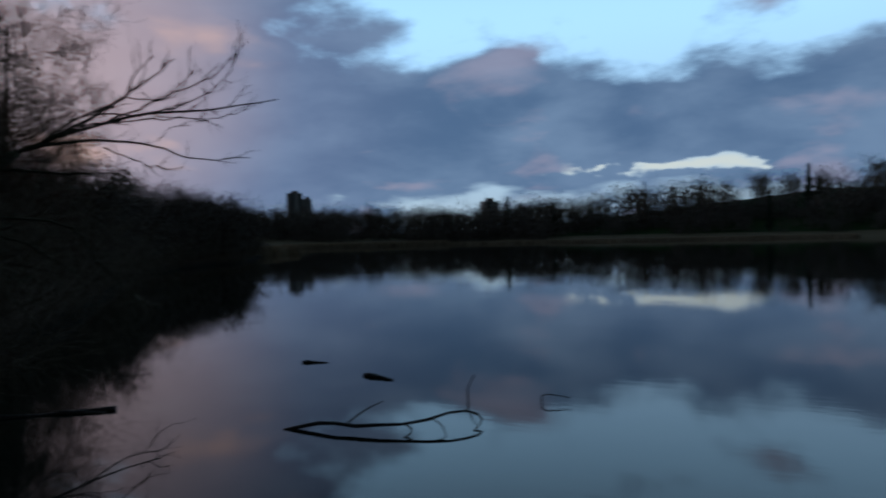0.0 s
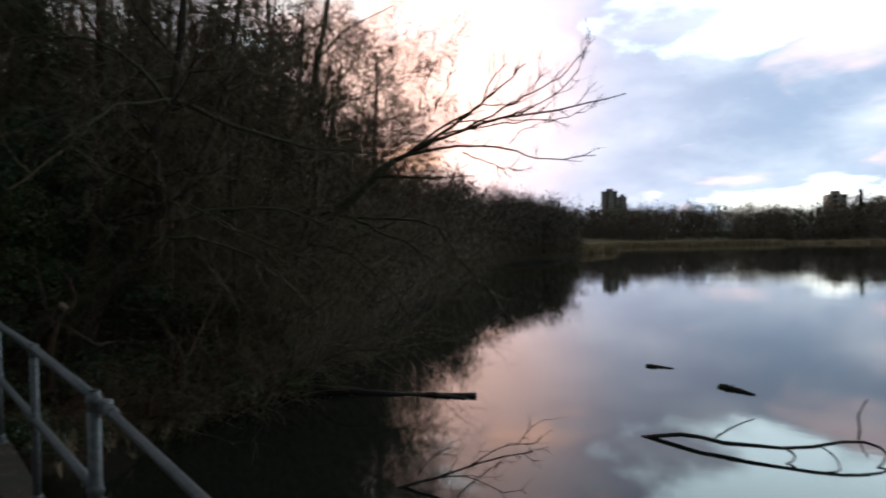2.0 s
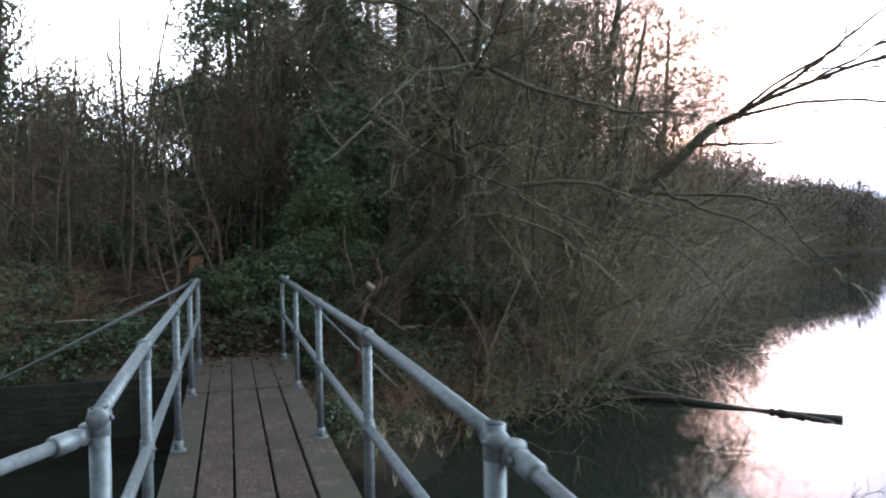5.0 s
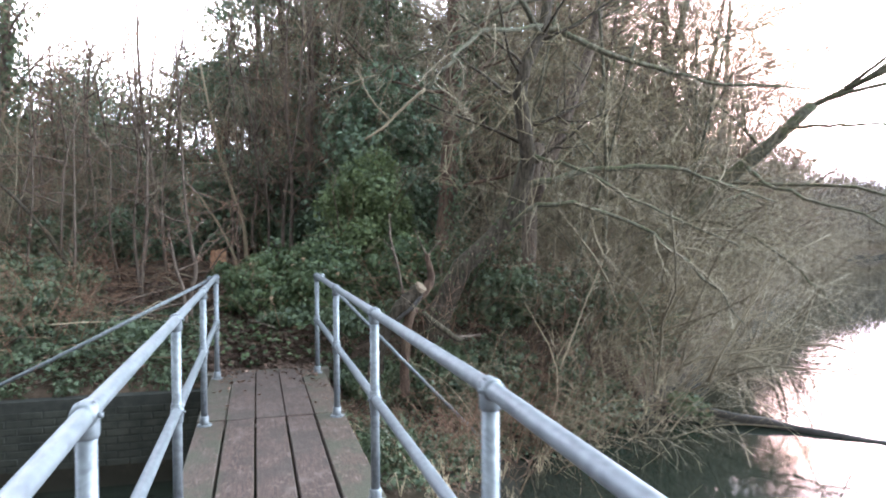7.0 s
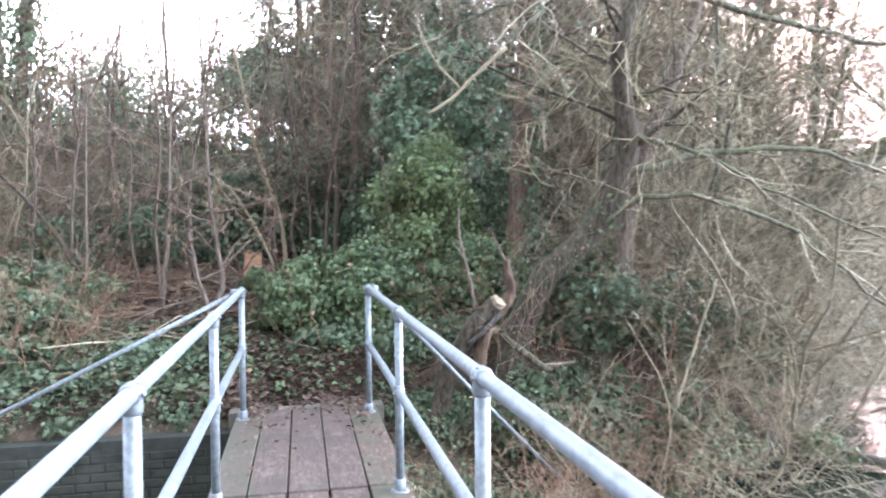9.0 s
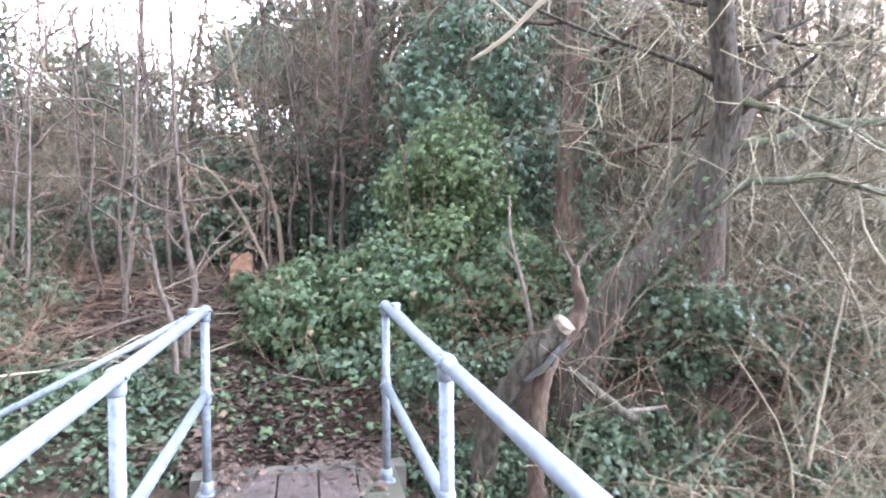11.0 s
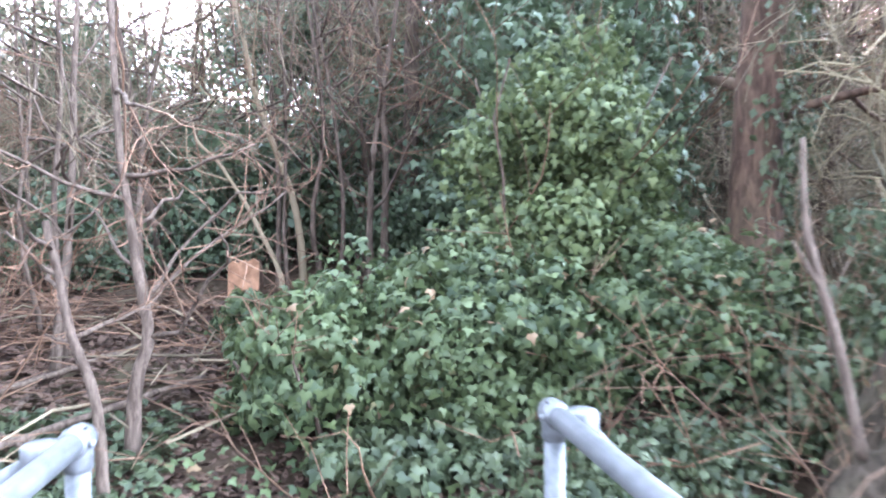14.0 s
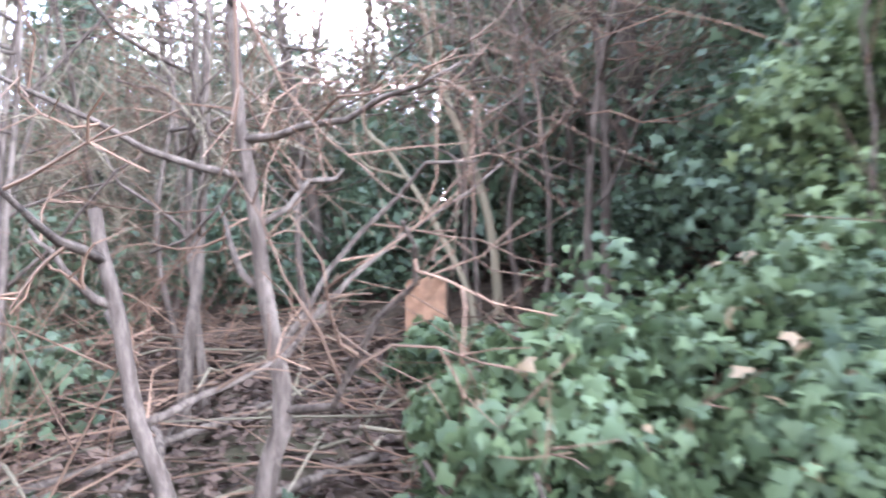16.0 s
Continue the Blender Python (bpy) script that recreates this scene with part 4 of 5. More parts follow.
ivy_tree_pts = ((0, 0, 0), (0.1, 0.05, 2.5), (0.05, 0.2, 5.0), (0.1, 0.1, 8.5))
ivy_tree = make_tree(ivy_tree_pts, 0.13, 0.05, 57, 10, 2.4, 3, 4, 0.35, 0.06, M_BARK, M_TWIG, "tall woodland tree wrapped in dark ivy", 0.7, "tree", 0.0065)
ivy_on(ivy_tree, ivy_tree_pts, 0.30, 5000, 58, M_IVY_DARK, 0.10)
bramble = make_thicket((0, 0, 0), (0.6, 0.6), 57, 26, 1.1, M_TWIG_RED, "arching rust-brown bramble stems", 0.12, 0.005, (0, 0, 0), "bramble", 1, 4)


def strew(proto, places, seed, s0=0.8, s1=1.25, group="", turn=None):
    """Copies of a plant at ground places, turned and scaled; the first place takes the plant itself."""
    r = np.random.default_rng(seed)
    for k, (x, y) in enumerate(places):
        s = r.uniform(s0, s1)
        m = Matrix.Translation(at_ground(x, y, -0.05)) @ Matrix.Rotation(r.uniform(0, 6.28) if turn is None else turn + r.normal(0, 0.45), 4, "Z") @ Matrix.Rotation(r.normal(0, 0.06), 4, "X")
        ob = proto if k == 0 else copy_thing(proto, m)
        ob.matrix_basis = m @ Matrix.Scale(s, 4)
        if group:
            ob["group"] = group


def scatter(r, n, x0, x1, y0, y1, test=None, gap=0.5):
    out = []
    tries = 0
    while len(out) < n and tries < 4000:
        tries += 1
        x, y = r.uniform(x0, x1), r.uniform(y0, y1)
        if float(lake_distance(np.array([x]), np.array([y]))[0]) < 0.3:
            continue
        if test and not test(x, y):
            continue
        if all((x - a) ** 2 + (y - b) ** 2 > gap * gap for a, b in out):
            out.append((x, y))
    return out


r = np.random.default_rng(99)
clear = lambda x, y: not (x > -9.6 and -1.5 < y < 1.2)
def low(x, y):
    return y < -1.5 - 0.12 * (x + 12)


high = lambda x, y: not low(x, y)
strew(wood_a, scatter(r, 17, -32, -12.8, -6, 12, high, 1.5), 1, 0.85, 1.3, "wood behind the bridge")
strew(wood_b, scatter(r, 18, -30, -11.8, -6, 12, high, 1.1), 2, 0.8, 1.25, "wood behind the bridge")
wood_c = make_tree(((0, 0, 0), (0.1, 0.2, 2.0), (0.3, 0.3, 4.2), (0.2, 0.5, 7.5)), 0.075, 0.02, 59, 18, 2.3, 2, 5, 0.10, 0.05, M_BARK, M_TWIG, "low bare woodland tree with fine twigs", 0.75, "tree", 0.0042)
strew(wood_c, scatter(r, 34, -30, -11.6, -18, -1, low, 0.9), 21, 0.42, 0.72, "low wood beside the clearing")
strew(ivy_tree, [(-14.6, -4.75), (-13.0, 2.9), (-14.2, 4.4), (-17.5, 2.2), (-15.8, 6.5), (-21, 7.5)], 22, 0.85, 1.2, "ivy-clad trees")
strew(sap_a, scatter(r, 46, -19, -10.4, -9, 4, lambda x, y: not (x > -12 and y > -1.2), 0.4), 3, 0.6, 1.15, "saplings")
strew(sap_b, scatter(r, 40, -19, -10.6, -9, 5, lambda x, y: not (x > -12.2 and y > -1.2), 0.4), 4, 0.6, 1.15, "saplings")
strew(holly, scatter(r, 24, -26, -14.2, -14, -1, None, 1.2) + scatter(r, 22, -26, -14.2, -1, 12, None, 1.2), 5, 0.65, 1.2, "evergreen understorey")
holly_tall = make_bush("holly_bush", (0, 0, 0), (1.9, 1.9, 4.2), 11000, 255, M_HOLLY, 0.10, "tall dark evergreen reaching into the tree crowns", 110, "flat", 7, 0.3, 0.42)
strew(holly_tall, [(-14.0, 2.3), (-16.0, 3.6), (-17.4, 1.6), (-15.6, 6.0), (-18.0, 5.0), (-19.8, 3.0), (-22, 0.5), (-16.4, 8.0), (-19.0, 8.4), (-20.5, 6.0), (-17.6, -4.2), (-19.5, -7.2), (-21.5, -3.0), (-23.5, -10.0), (-18.2, -10.5), (-24.5, -5.5), (-20.5, -13.0)], 25, 0.85, 1.2, "tall evergreens")
strew(twig_bush, scatter(r, 17, -13.5, -9.3, 3.6, 9.5, None, 0.8) + scatter(r, 9, -16, -11.5, -8, -2.6, None, 0.9), 6, 0.6, 1.15, "bare shrubs")
strew(pale_bush, [(-8.3, 2.9), (-8.6, 4.4), (-9.7, 6.0), (-11.4, 8.0), (-9.6, 4.6)], 26, 0.6, 1.05, "dry arching shrubs", 0.6)
for k, (x, y) in enumerate(((-8.55, 0.95), (-8.7, 1.5), (-8.55, 2.1), (-7.3, 1.15), (-6.6, 0.98), (-8.4, 2.8), (-7.0, 1.7), (-8.15, 3.3), (-9.0, 1.0), (-8.9, 2.1), (-9.15, 2.7), (-8.75, 2.5), (-9.25, 3.2), (-8.7, 3.1), (-9.4, 2.2), (-9.2, 1.6), (-8.75, 1.25), (-8.5, 1.75), (-8.65, 2.4), (-8.42, 2.25), (-8.9, 1.7), (-8.5, 2.9), (-8.4, 1.15))):
    make_bush("ivy_mat", at_ground(x, y), (0.42, 0.42, 0.20 + 0.04 * (k % 3)), 1500, 600 + k, M_IVY_DARK, 0.055, "low straggling ivy on the damp bank beside the bridge", 26, "oval", 2, 0.4, 0.6, "ivy")
for k, (x, y, s) in enumerate(((-8.75, 2.75, 0.55), (-9.3, 3.7, 0.7), (-9.4, 5.0, 0.6), (-8.5, 3.4, 0.4), (-10.4, 6.0, 0.7), (-8.9, 4.5, 0.45), (-9.0, 3.2, 0.95), (-8.75, 2.2, 0.6), (-9.6, 2.6, 1.0), (-8.6, 4.0, 0.6))):
    make_bush("ivy_bush", at_ground(x, y), (0.6 * s + 0.25, 0.6 * s + 0.25, s), 2200, 180 + k, M_IVY_DARK, 0.06, "straggling dark ivy among the brambles", 30, "ivy", 4, 0.5, 0.4)
for k, (x, y) in enumerate(((-8.7, 2.9), (-8.5, 3.7), (-9.0, 4.3), (-9.4, 5.4), (-9.9, 3.4), (-9.3, 2.5), (-10.2, 4.8))):
    make_bush("trailing_ivy", at_ground(x, y), (0.5, 0.5, 1.25), 1500, 820 + k, M_IVY_DARK, 0.06, "trailing ivy threaded through the bare stems", 46, "oval", 5, 0.8, 0.22, "ivy")
strew(bramble, scatter(r, 16, -10, -8.2, 2.2, 6.5, None, 0.5) + [(-8.9, 2.6), (-9.2, 2.1), (-8.8, 3.1), (-7.6, 1.6), (-7.3, 2.2), (-6.8, 1.2), (-7.8, 2.7), (-6.4, 1.5)] + scatter(r, 34, -12.8, -9.2, -7.5, -2.3, None, 0.4), 7, 0.6, 1.2, "brambles")


def evergreen_tree(seed, h, label):
    """Tall broadleaved evergreen: trunk, limbs and a ragged crown of leaf clumps."""
    root = make_tree(((0, 0, 0), (0.1, 0.05, h * 0.3), (0.0, 0.15, h * 0.6), (0.1, 0.1, h * 0.95)), 0.16, 0.04, seed, 14, 2.2, 2, 4, 0.25, 0.05, M_BARK, M_TWIG, label, 0.8, "tree", 0.0065)
    q = np.random.default_rng(seed + 1)
    p, d = clump_points(q, (0, 0, h * 0.58), (2.1, 2.1, h * 0.46), 5200, 60, 0.27)
    thin = q.uniform(0, 1, len(p)) < 0.55 + 0.45 * (p[:, 2] / h)
    g = Geo()
    g.leaves(p[thin], d[thin], 0.13 * q.uniform(0.55, 1.25, thin.sum()), "flat", 0.3, q)
    piece("crown", g, M_HOLLY, root, "", "stuff")
    return root


strew(evergreen_tree(260, 10.5, "tall dark evergreen tree closing the wood"), [(-17.0, 0.6), (-18.5, 2.6), (-21.0, 0.2), (-19.5, 5.6), (-23.0, 3.6), (-22.0, 8.6), (-25.5, 0.9), (-27.0, 6.0), (-24.5, 11.0), (-20.0, 10.4), (-16.0, -13.5), (-13.6, -10.5), (-28.5, 10.5)], 261, 0.85, 1.2, "tall evergreens")
strew(evergreen_tree(266, 6.2, "dark evergreen tree at the edge of the low wood"), [(-18.6, -1.0), (-17.4, -0.6), (-22.5, -1.2), (-19.6, -0.3), (-14.5, -7.6), (-13.0, -8.6)], 267, 0.7, 1.0, "evergreen understorey")
veil_tree = make_tree(((0, 0, 0), (0.25, 0.1, 1.6), (0.5, 0.05, 3.4), (0.9, 0.2, 6.0)), 0.06, 0.018, 262, 20, 2.5, 2, 6, 0.10, 0.0, M_BARK, M_TWIG_LICHEN, "low bushy tree with a net of lichened grey twigs", 0.9, "tree", 0.0055, 0.5)
strew(veil_tree, [(-10.9, 4.9), (-11.4, 6.0), (-12.1, 7.2), (-13.6, 9.2), (-12.2, 4.3), (-13.2, 6.2), (-15.5, 11.0), (-16.0, -5.2), (-17.5, -2.4), (-15.4, 1.0)], 263, 0.75, 1.1, "twiggy bank trees", 0.3)
spray_tree = make_tree(((0, 0, 0), (0.3, 0.1, 1.2), (0.7, 0.2, 2.6), (1.2, 0.2, 4.6)), 0.045, 0.016, 272, 10, 2.2, 2, 5, 0.15, -0.02, M_BARK_GREEN, M_TWIG_LICHEN, "crooked grey-barked bush tree leaning out from the bank", 0.85, "tree", 0.007, 0.6, (0.5, 0.0, 0.0))
strew(spray_tree, [(-9.3, 3.9), (-9.9, 4.9), (-10.6, 6.2), (-11.4, 7.3), (-9.9, 2.9)], 273, 0.8, 1.1, "twiggy bank trees", 0.2)
arching = make_thicket((0, 0, 0), (0.5, 0.5), 264, 18, 2.0, M_TWIG_LICHEN, "arching bare stems hanging out over the water", 0.10, 0.009, (0.7, 0.25, 0), "shrub", 2, 5)
strew(arching, [(-8.8, 3.5), (-9.3, 4.5), (-11.5, 8.0)], 265, 0.7, 1.05, "dry arching shrubs", 0.2)
# wooded shore running away along the lake
shore = []
for (ax, ay), (bx, by) in zip(LAKE[9:16], LAKE[10:17]):
    L = math.hypot(bx - ax, by - ay)
    for row in range(3):
        k = max(2, int(L / 3.0))
        for q in range(k):
            u = (q + r.uniform(0, 1)) / k
            nx, ny = -(by - ay) / L, (bx - ax) / L
            off = 1.6 + row * 3.6 + r.uniform(-0.9, 0.9)
            shore.append((ax + (bx - ax) * u + nx * off, ay + (by - ay) * u + ny * off))
near_shore = [p for p in shore if math.hypot(*p) < 48]
far_shore = [p for p in shore if math.hypot(*p) >= 48]
bank_tree = make_tree(((0, 0, 0), (0.2, 0.1, 2.0), (0.5, 0.1, 4.0), (0.7, 0.3, 6.8)), 0.10, 0.03, 58, 16, 3.0, 2, 7, 0.05, 0.03, M_BARK, M_TWIG, "bare waterside tree, one of a dense row along the shore", 0.8, "tree", 0.0065)
strew(bank_tree, near_shore, 8, 0.75, 1.15, "trees along the shore")
crown_tree = make_tree(((0, 0, 0), (0.3, 0.2, 3.0), (0.5, 0.5, 6.5), (0.6, 0.6, 10.0)), 0.15, 0.05, 158, 26, 4.0, 3, 7, 0.20, 0.02, M_BARK, M_TWIG_RED, "twiggy waterside tree against the sunset", 0.8, "tree", 0.0065)
strew(crown_tree, [(-17.4, 11.7), (-19.6, 14.0), (-15.5, 5.6)], 29, 0.8, 1.1, "trees along the shore")
edge = []
for (ax, ay), (bx, by) in zip(LAKE[8:16], LAKE[9:17]):
    L = math.hypot(bx - ax, by - ay)
    for q in range(max(2, int(L / 1.9))):
        u = (q + r.uniform(0, 1)) / max(2, int(L / 1.9))
        nx, ny = -(by - ay) / L, (bx - ax) / L
        off = r.uniform(-0.3, 0.7)
        edge.append((ax + (bx - ax) * u + nx * off, ay + (by - ay) * u + ny * off))
strew(shore_bush, edge, 28, 0.7, 1.2, "scrub along the shore")


def far_crown(rng, h, full):
    """Arrays of one far winter tree: trunk, forks and many small tufts of twigs down to the ground."""
    s, t = Geo(), Geo()
    s.tube([(0, 0, -0.5), (0, 0, h * 0.3), (0.1, 0, h * 0.6)], [h * 0.02, h * 0.015, h * 0.008], 5)
    for k in range(6):
        a = rng.uniform(0, 6.28)
        grow(s, t, (0, 0, h * rng.uniform(0.1, 0.5)), (math.cos(a), math.sin(a), rng.uniform(0.5, 1.5)), h * 0.45, h * 0.008, 1, rng, 0.05, 0.25, 3, 0.7, 4)
    n = full
    p, d = clump_points(rng, (0, 0, h * 0.38), (h * 0.42, h * 0.42, h * 0.66), n, 26, 0.34)
    p[:, 2] = np.where(p[:, 2] < 0, rng.uniform(0.0, 0.4, n) * h, p[:, 2])
    low = rng.uniform(0, 1, n) < 0.42
    p[low, 2] *= rng.uniform(0.05, 0.6, low.sum())
    t.leaves(p, d, h * (0.024 if full > 1000 else 0.060) * rng.uniform(0.5, 1.4, n), "long", -0.6, rng)
    return s, t


def far_tree(seed, h, label):
    root = new("tree")
    s, t = far_crown(np.random.default_rng(seed), h, 3600)
    piece("trunk", s, M_BARK, root)
    piece("crown", t, M_TWIG_FAR, root, "", "stuff")
    return tagged(root, label, "tree")


ft = [far_tree(60 + k, 9.0 + k, "distant bare winter tree on the far shore") for k in range(2)]
strew(ft[0], far_shore[0::2], 9, 0.85, 1.1, "far trees")
strew(ft[1], far_shore[1::2], 10, 0.8, 1.0, "far trees")

def far_woods(name, places, seed, h0, h1, label):
    """A whole wood far off as one sheet of crowns."""
    rng = np.random.default_rng(seed)
    protos = [far_crown(np.random.default_rng(seed + k), 1.0, 380) for k in range(5)]
    protos = [(np.concatenate(s.v + t.v), np.concatenate(s.f + [f + s.n for f in t.f])) for s, t in protos]
    g = Geo()
    for x, y in places:
        v, f = protos[int(rng.integers(0, 5))]
        h, a = rng.uniform(h0, h1), rng.uniform(0, 6.28)
        c, s = math.cos(a), math.sin(a)
        wide = rng.uniform(0.9, 1.3)
        w = np.stack([(v[:, 0] * c - v[:, 1] * s) * h * wide + x, (v[:, 0] * s + v[:, 1] * c) * h * wide + y, v[:, 2] * h + ground_at(x, y)], -1)
        g.put(w, f)
    return tagged(piece(name, g, M_TWIG_FAR, None, "", "stuff"), label, "woods", "", "stuff")


wood_xy = []
for k in range(460):
    x = r.uniform(-360, 95) if k % 3 else r.uniform(-300, -90)
    back = r.uniform(0, 1) ** 1.2 * (70 if x > -90 else 100)
    front = 268 if x > -70 else 250
    wood_xy.append((x, front + back - max(0, -x - 100) * 0.25))
far_woods("far_woods", wood_xy, 11, 11.0, 18.0, "dark bare winter woods on the hill beyond the lake")


scrub_xy = []
for k in range(430):
    x = r.uniform(-330, 95)
    scrub_xy.append((x, (262 if x > -70 else 246) + r.uniform(-4, 42) - max(0, -x - 100) * 0.25))
far_woods("far_scrub", scrub_xy, 17, 5.0, 10.0, "low bare scrub along the foot of the far woods")


def conifer(h):
    rng = np.random.default_rng(70)
    root = new("conifer")
    s, t = Geo(), Geo()
    s.tube([(0, 0, -0.3), (0, 0, h * 0.97)], [h * 0.02, 0.03], 6)
    n = 900
    u = rng.uniform(0.06, 1.0, n) ** 0.8
    a = rng.uniform(0, 6.28, n)
    rad = (1 - u) * h * 0.2 * (0.7 + 0.3 * np.sin(u * 40)) * rng.uniform(0.4, 1.0, n)
    p = np.stack([np.cos(a) * rad, np.sin(a) * rad, u * h], -1)
    t.leaves(p, np.stack([np.cos(a), np.sin(a), np.full(n, 0.3)], -1), h * 0.05, "oval", 0.4, rng)
    piece("trunk", s, M_BARK, root)
    piece("crown", t, M_CONIFER, root, "", "stuff")
    return tagged(root, "dark pointed conifer on the far lawn", "conifer")


strew(conifer(16.0), [(6, 262), (-72, 268), (-92, 268), (20, 300), (24, 303), (-20, 300)], 12, 0.7, 1.15, "conifers")


def reeds(name, a, b, n, seed, h, label):
    rng = np.random.default_rng(seed)
    g = Geo()
    a, b = np.array(a, float), np.array(b, float)
    u = rng.uniform(0, 1, n)
    side = np.array([-(b - a)[1], (b - a)[0]]) / np.linalg.norm(b - a)
    p = a + (b - a) * u[:, None] + side * rng.normal(0, 1.4, n)[:, None]
    z = np.full(n, WATER_Z)
    hh = h * rng.uniform(0.5, 1.15, n)
    lean = rng.normal(0, 0.18, (n, 2))
    w = 0.2 + 0 * hh
    ang = rng.uniform(0, 3.14, n)
    dx = np.stack([np.cos(ang) * w, np.sin(ang) * w], -1)
    v = np.zeros((n, 4, 3))
    v[:, 0, :2], v[:, 1, :2] = p - dx, p + dx
    v[:, 2, :2], v[:, 3, :2] = p + lean * hh[:, None] + dx * 0.2, p + lean * hh[:, None] - dx * 0.2
    v[:, :2, 2], v[:, 2:, 2] = z[:, None] - 0.1, (z + hh)[:, None]
    g.put(v.reshape(-1, 3), np.arange(n * 4).reshape(-1, 4))
    return tagged(piece(name, g, M_REED, None, "", "stuff"), label, "reeds", "", "stuff")


reeds("reed_bed", (-86, 104), (-96, 128), 5000, 71, 1.6, "straw-coloured dry reeds at the water's edge")
reeds("reed_bed", (-150, 194), (-104, 234), 9000, 72, 1.5, "straw-coloured dry reeds along the far shore")
reeds("reed_bed", (-104, 234), (30, 244.5), 9000, 73, 1.0, "low dry reeds along the far shore")


def tower(at, w, d, h, floors, label, step=None):
    """A far block of flats: storeys with window bands and balconies."""
    root = new("apartment_tower")
    root.location = at
    g = Geo()
    g.box((-w / 2, -d / 2, -20), (w / 2, d / 2, h))
    piece("wall", g, M_CONCRETE, root, smooth=False)
    k = Geo()
    k.box((-w * 0.2, -d * 0.2, h), (w * 0.25, d * 0.2, h + 2.6))
    piece("roof_plant_room", k, M_CLAD, root, smooth=False)
    fh = h / floors
    me = None
    for f in range(floors):
        for c in range(4):
            x = -w / 2 + w * (c + 0.5) / 4
            if c in (1, 3):
                q = Geo()
                q.box((-w / 10, -0.5, -fh * 0.32), (w / 10, 0.02, fh * 0.28))
                me = me or q.mesh("window", M_PANE, False)
                o = new("window", me)
                o.location = (x, -d / 2, f * fh + fh * 0.5)
                o.parent = root
            elif c == 0:
                q = Geo()
                q.box((x - w / 9, -d / 2 - 1.2, f * fh), (x + w / 9, -d / 2, f * fh + fh * 0.38))
                piece("balcony", q, M_CLAD, root, smooth=False)
    root.rotation_euler[2] = radians(37)
    return tagged(root, label, "tower block")


tower((-422, 559, 0), 15.5, 14, 49, 18, "tall grey block of flats beyond the lake")
tower((-412.3, 566.3, 0), 9, 14, 43, 16, "lower wing of the tall grey block of flats")
tower((-190, 500, 0), 12, 12, 29, 9, "distant square block rising over the wood")


# ---------------------------------------------------------------- things in the water
def wood_thing(name, lines, label, mat=None, category="branch", sides=7, shoots=0):
    root = new(name)
    base = np.array(lines[0][0][0], float)
    root.location = base
    for k, (pts, r0, r1) in enumerate(lines):
        line = curve_through([np.array(p, float) - base for p in pts], 14)
        rr = np.random.default_rng(k + 5)
        line[1:-1] += rr.normal(0, r0 * 0.18, line[1:-1].shape)
        g = Geo()
        g.tube(line, np.linspace(r0, r1, 14) * (1 + rr.normal(0, 0.06, 14)), sides)
        t = Geo()
        if shoots:
            for q in range(shoots):
                i = int(rr.integers(5, 14))
                d = line[i] - line[i - 1]
                grow(t, t, line[i], d / np.linalg.norm(d) + rr.normal(0, 0.55, 3) + np.array([0, 0, 0.25]), rr.uniform(0.2, 0.5), 0.006, 1, rr, 0.03, 0.5, 3, 0.6)
        stem = piece("stem" if k == 0 else "side_branch", g, mat or M_WETWOOD, root)
        if t.v:
            piece("twig_spray", t, mat or M_WETWOOD, stem, "", "stuff")
    return tagged(root, label, category)


W = WATER_Z
wood_thing("sunken_branch", [
    (((-2.86, 7.80, W - 0.02), (-2.35, 8.0, W + 0.09), (-1.7, 8.05, W + 0.10), (-1.0, 8.35, W + 0.14), (-0.55, 8.9, W + 0.22), (-0.25, 9.0, W + 0.10), (-0.28, 8.6, W - 0.03)), 0.035, 0.012),
    (((-1.95, 8.03, W + 0.10), (-1.85, 8.35, W + 0.22), (-1.72, 8.7, W + 0.30)), 0.014, 0.008),
    (((-1.15, 8.3, W + 0.13), (-0.98, 8.2, W + 0.06), (-1.05, 8.0, W - 0.03)), 0.016, 0.010),
    (((-0.85, 8.55, W + 0.17), (-0.62, 8.45, W + 0.08), (-0.50, 8.30, W - 0.04)), 0.012, 0.008)],
    "bare wet branch breaking the water's surface")
wood_thing("sunken_stick", [(((-0.98, 10.2, W - 0.02), (-1.05, 10.35, W + 0.18), (-0.95, 10.4, W + 0.42)), 0.018, 0.009)], "thin stick standing out of the water", None, "stick")
wood_thing("sunken_stick", [(((0.15, 10.55, W - 0.02), (0.2, 10.6, W + 0.13), (0.6, 10.65, W + 0.10)), 0.014, 0.008)], "bent twig standing out of the water", None, "stick")
wood_thing("floating_log", [(((-5.85, 12.3, W), (-5.6, 12.38, W + 0.01), (-5.30, 12.45, W)), 0.06, 0.02)], "short dark log afloat", None, "log", 9)
wood_thing("floating_log", [(((-3.75, 11.5, W), (-3.4, 11.42, W + 0.02), (-3.02, 11.3, W)), 0.07, 0.03)], "short dark log afloat", None, "log", 9)
wood_thing("fallen_log", [
    (((-9.3, 5.0, -0.88), (-8.2, 6.1, -0.98), (-7.2, 7.0, W - 0.01), (-6.25, 7.77, W + 0.02)), 0.065, 0.052),
    (((-6.95, 7.2, W + 0.02), (-6.55, 7.4, W + 0.0), (-6.2, 7.55, W - 0.01)), 0.05, 0.03)],
    "fallen dark trunk lying out into the water", M_WETWOOD, "log", 10)
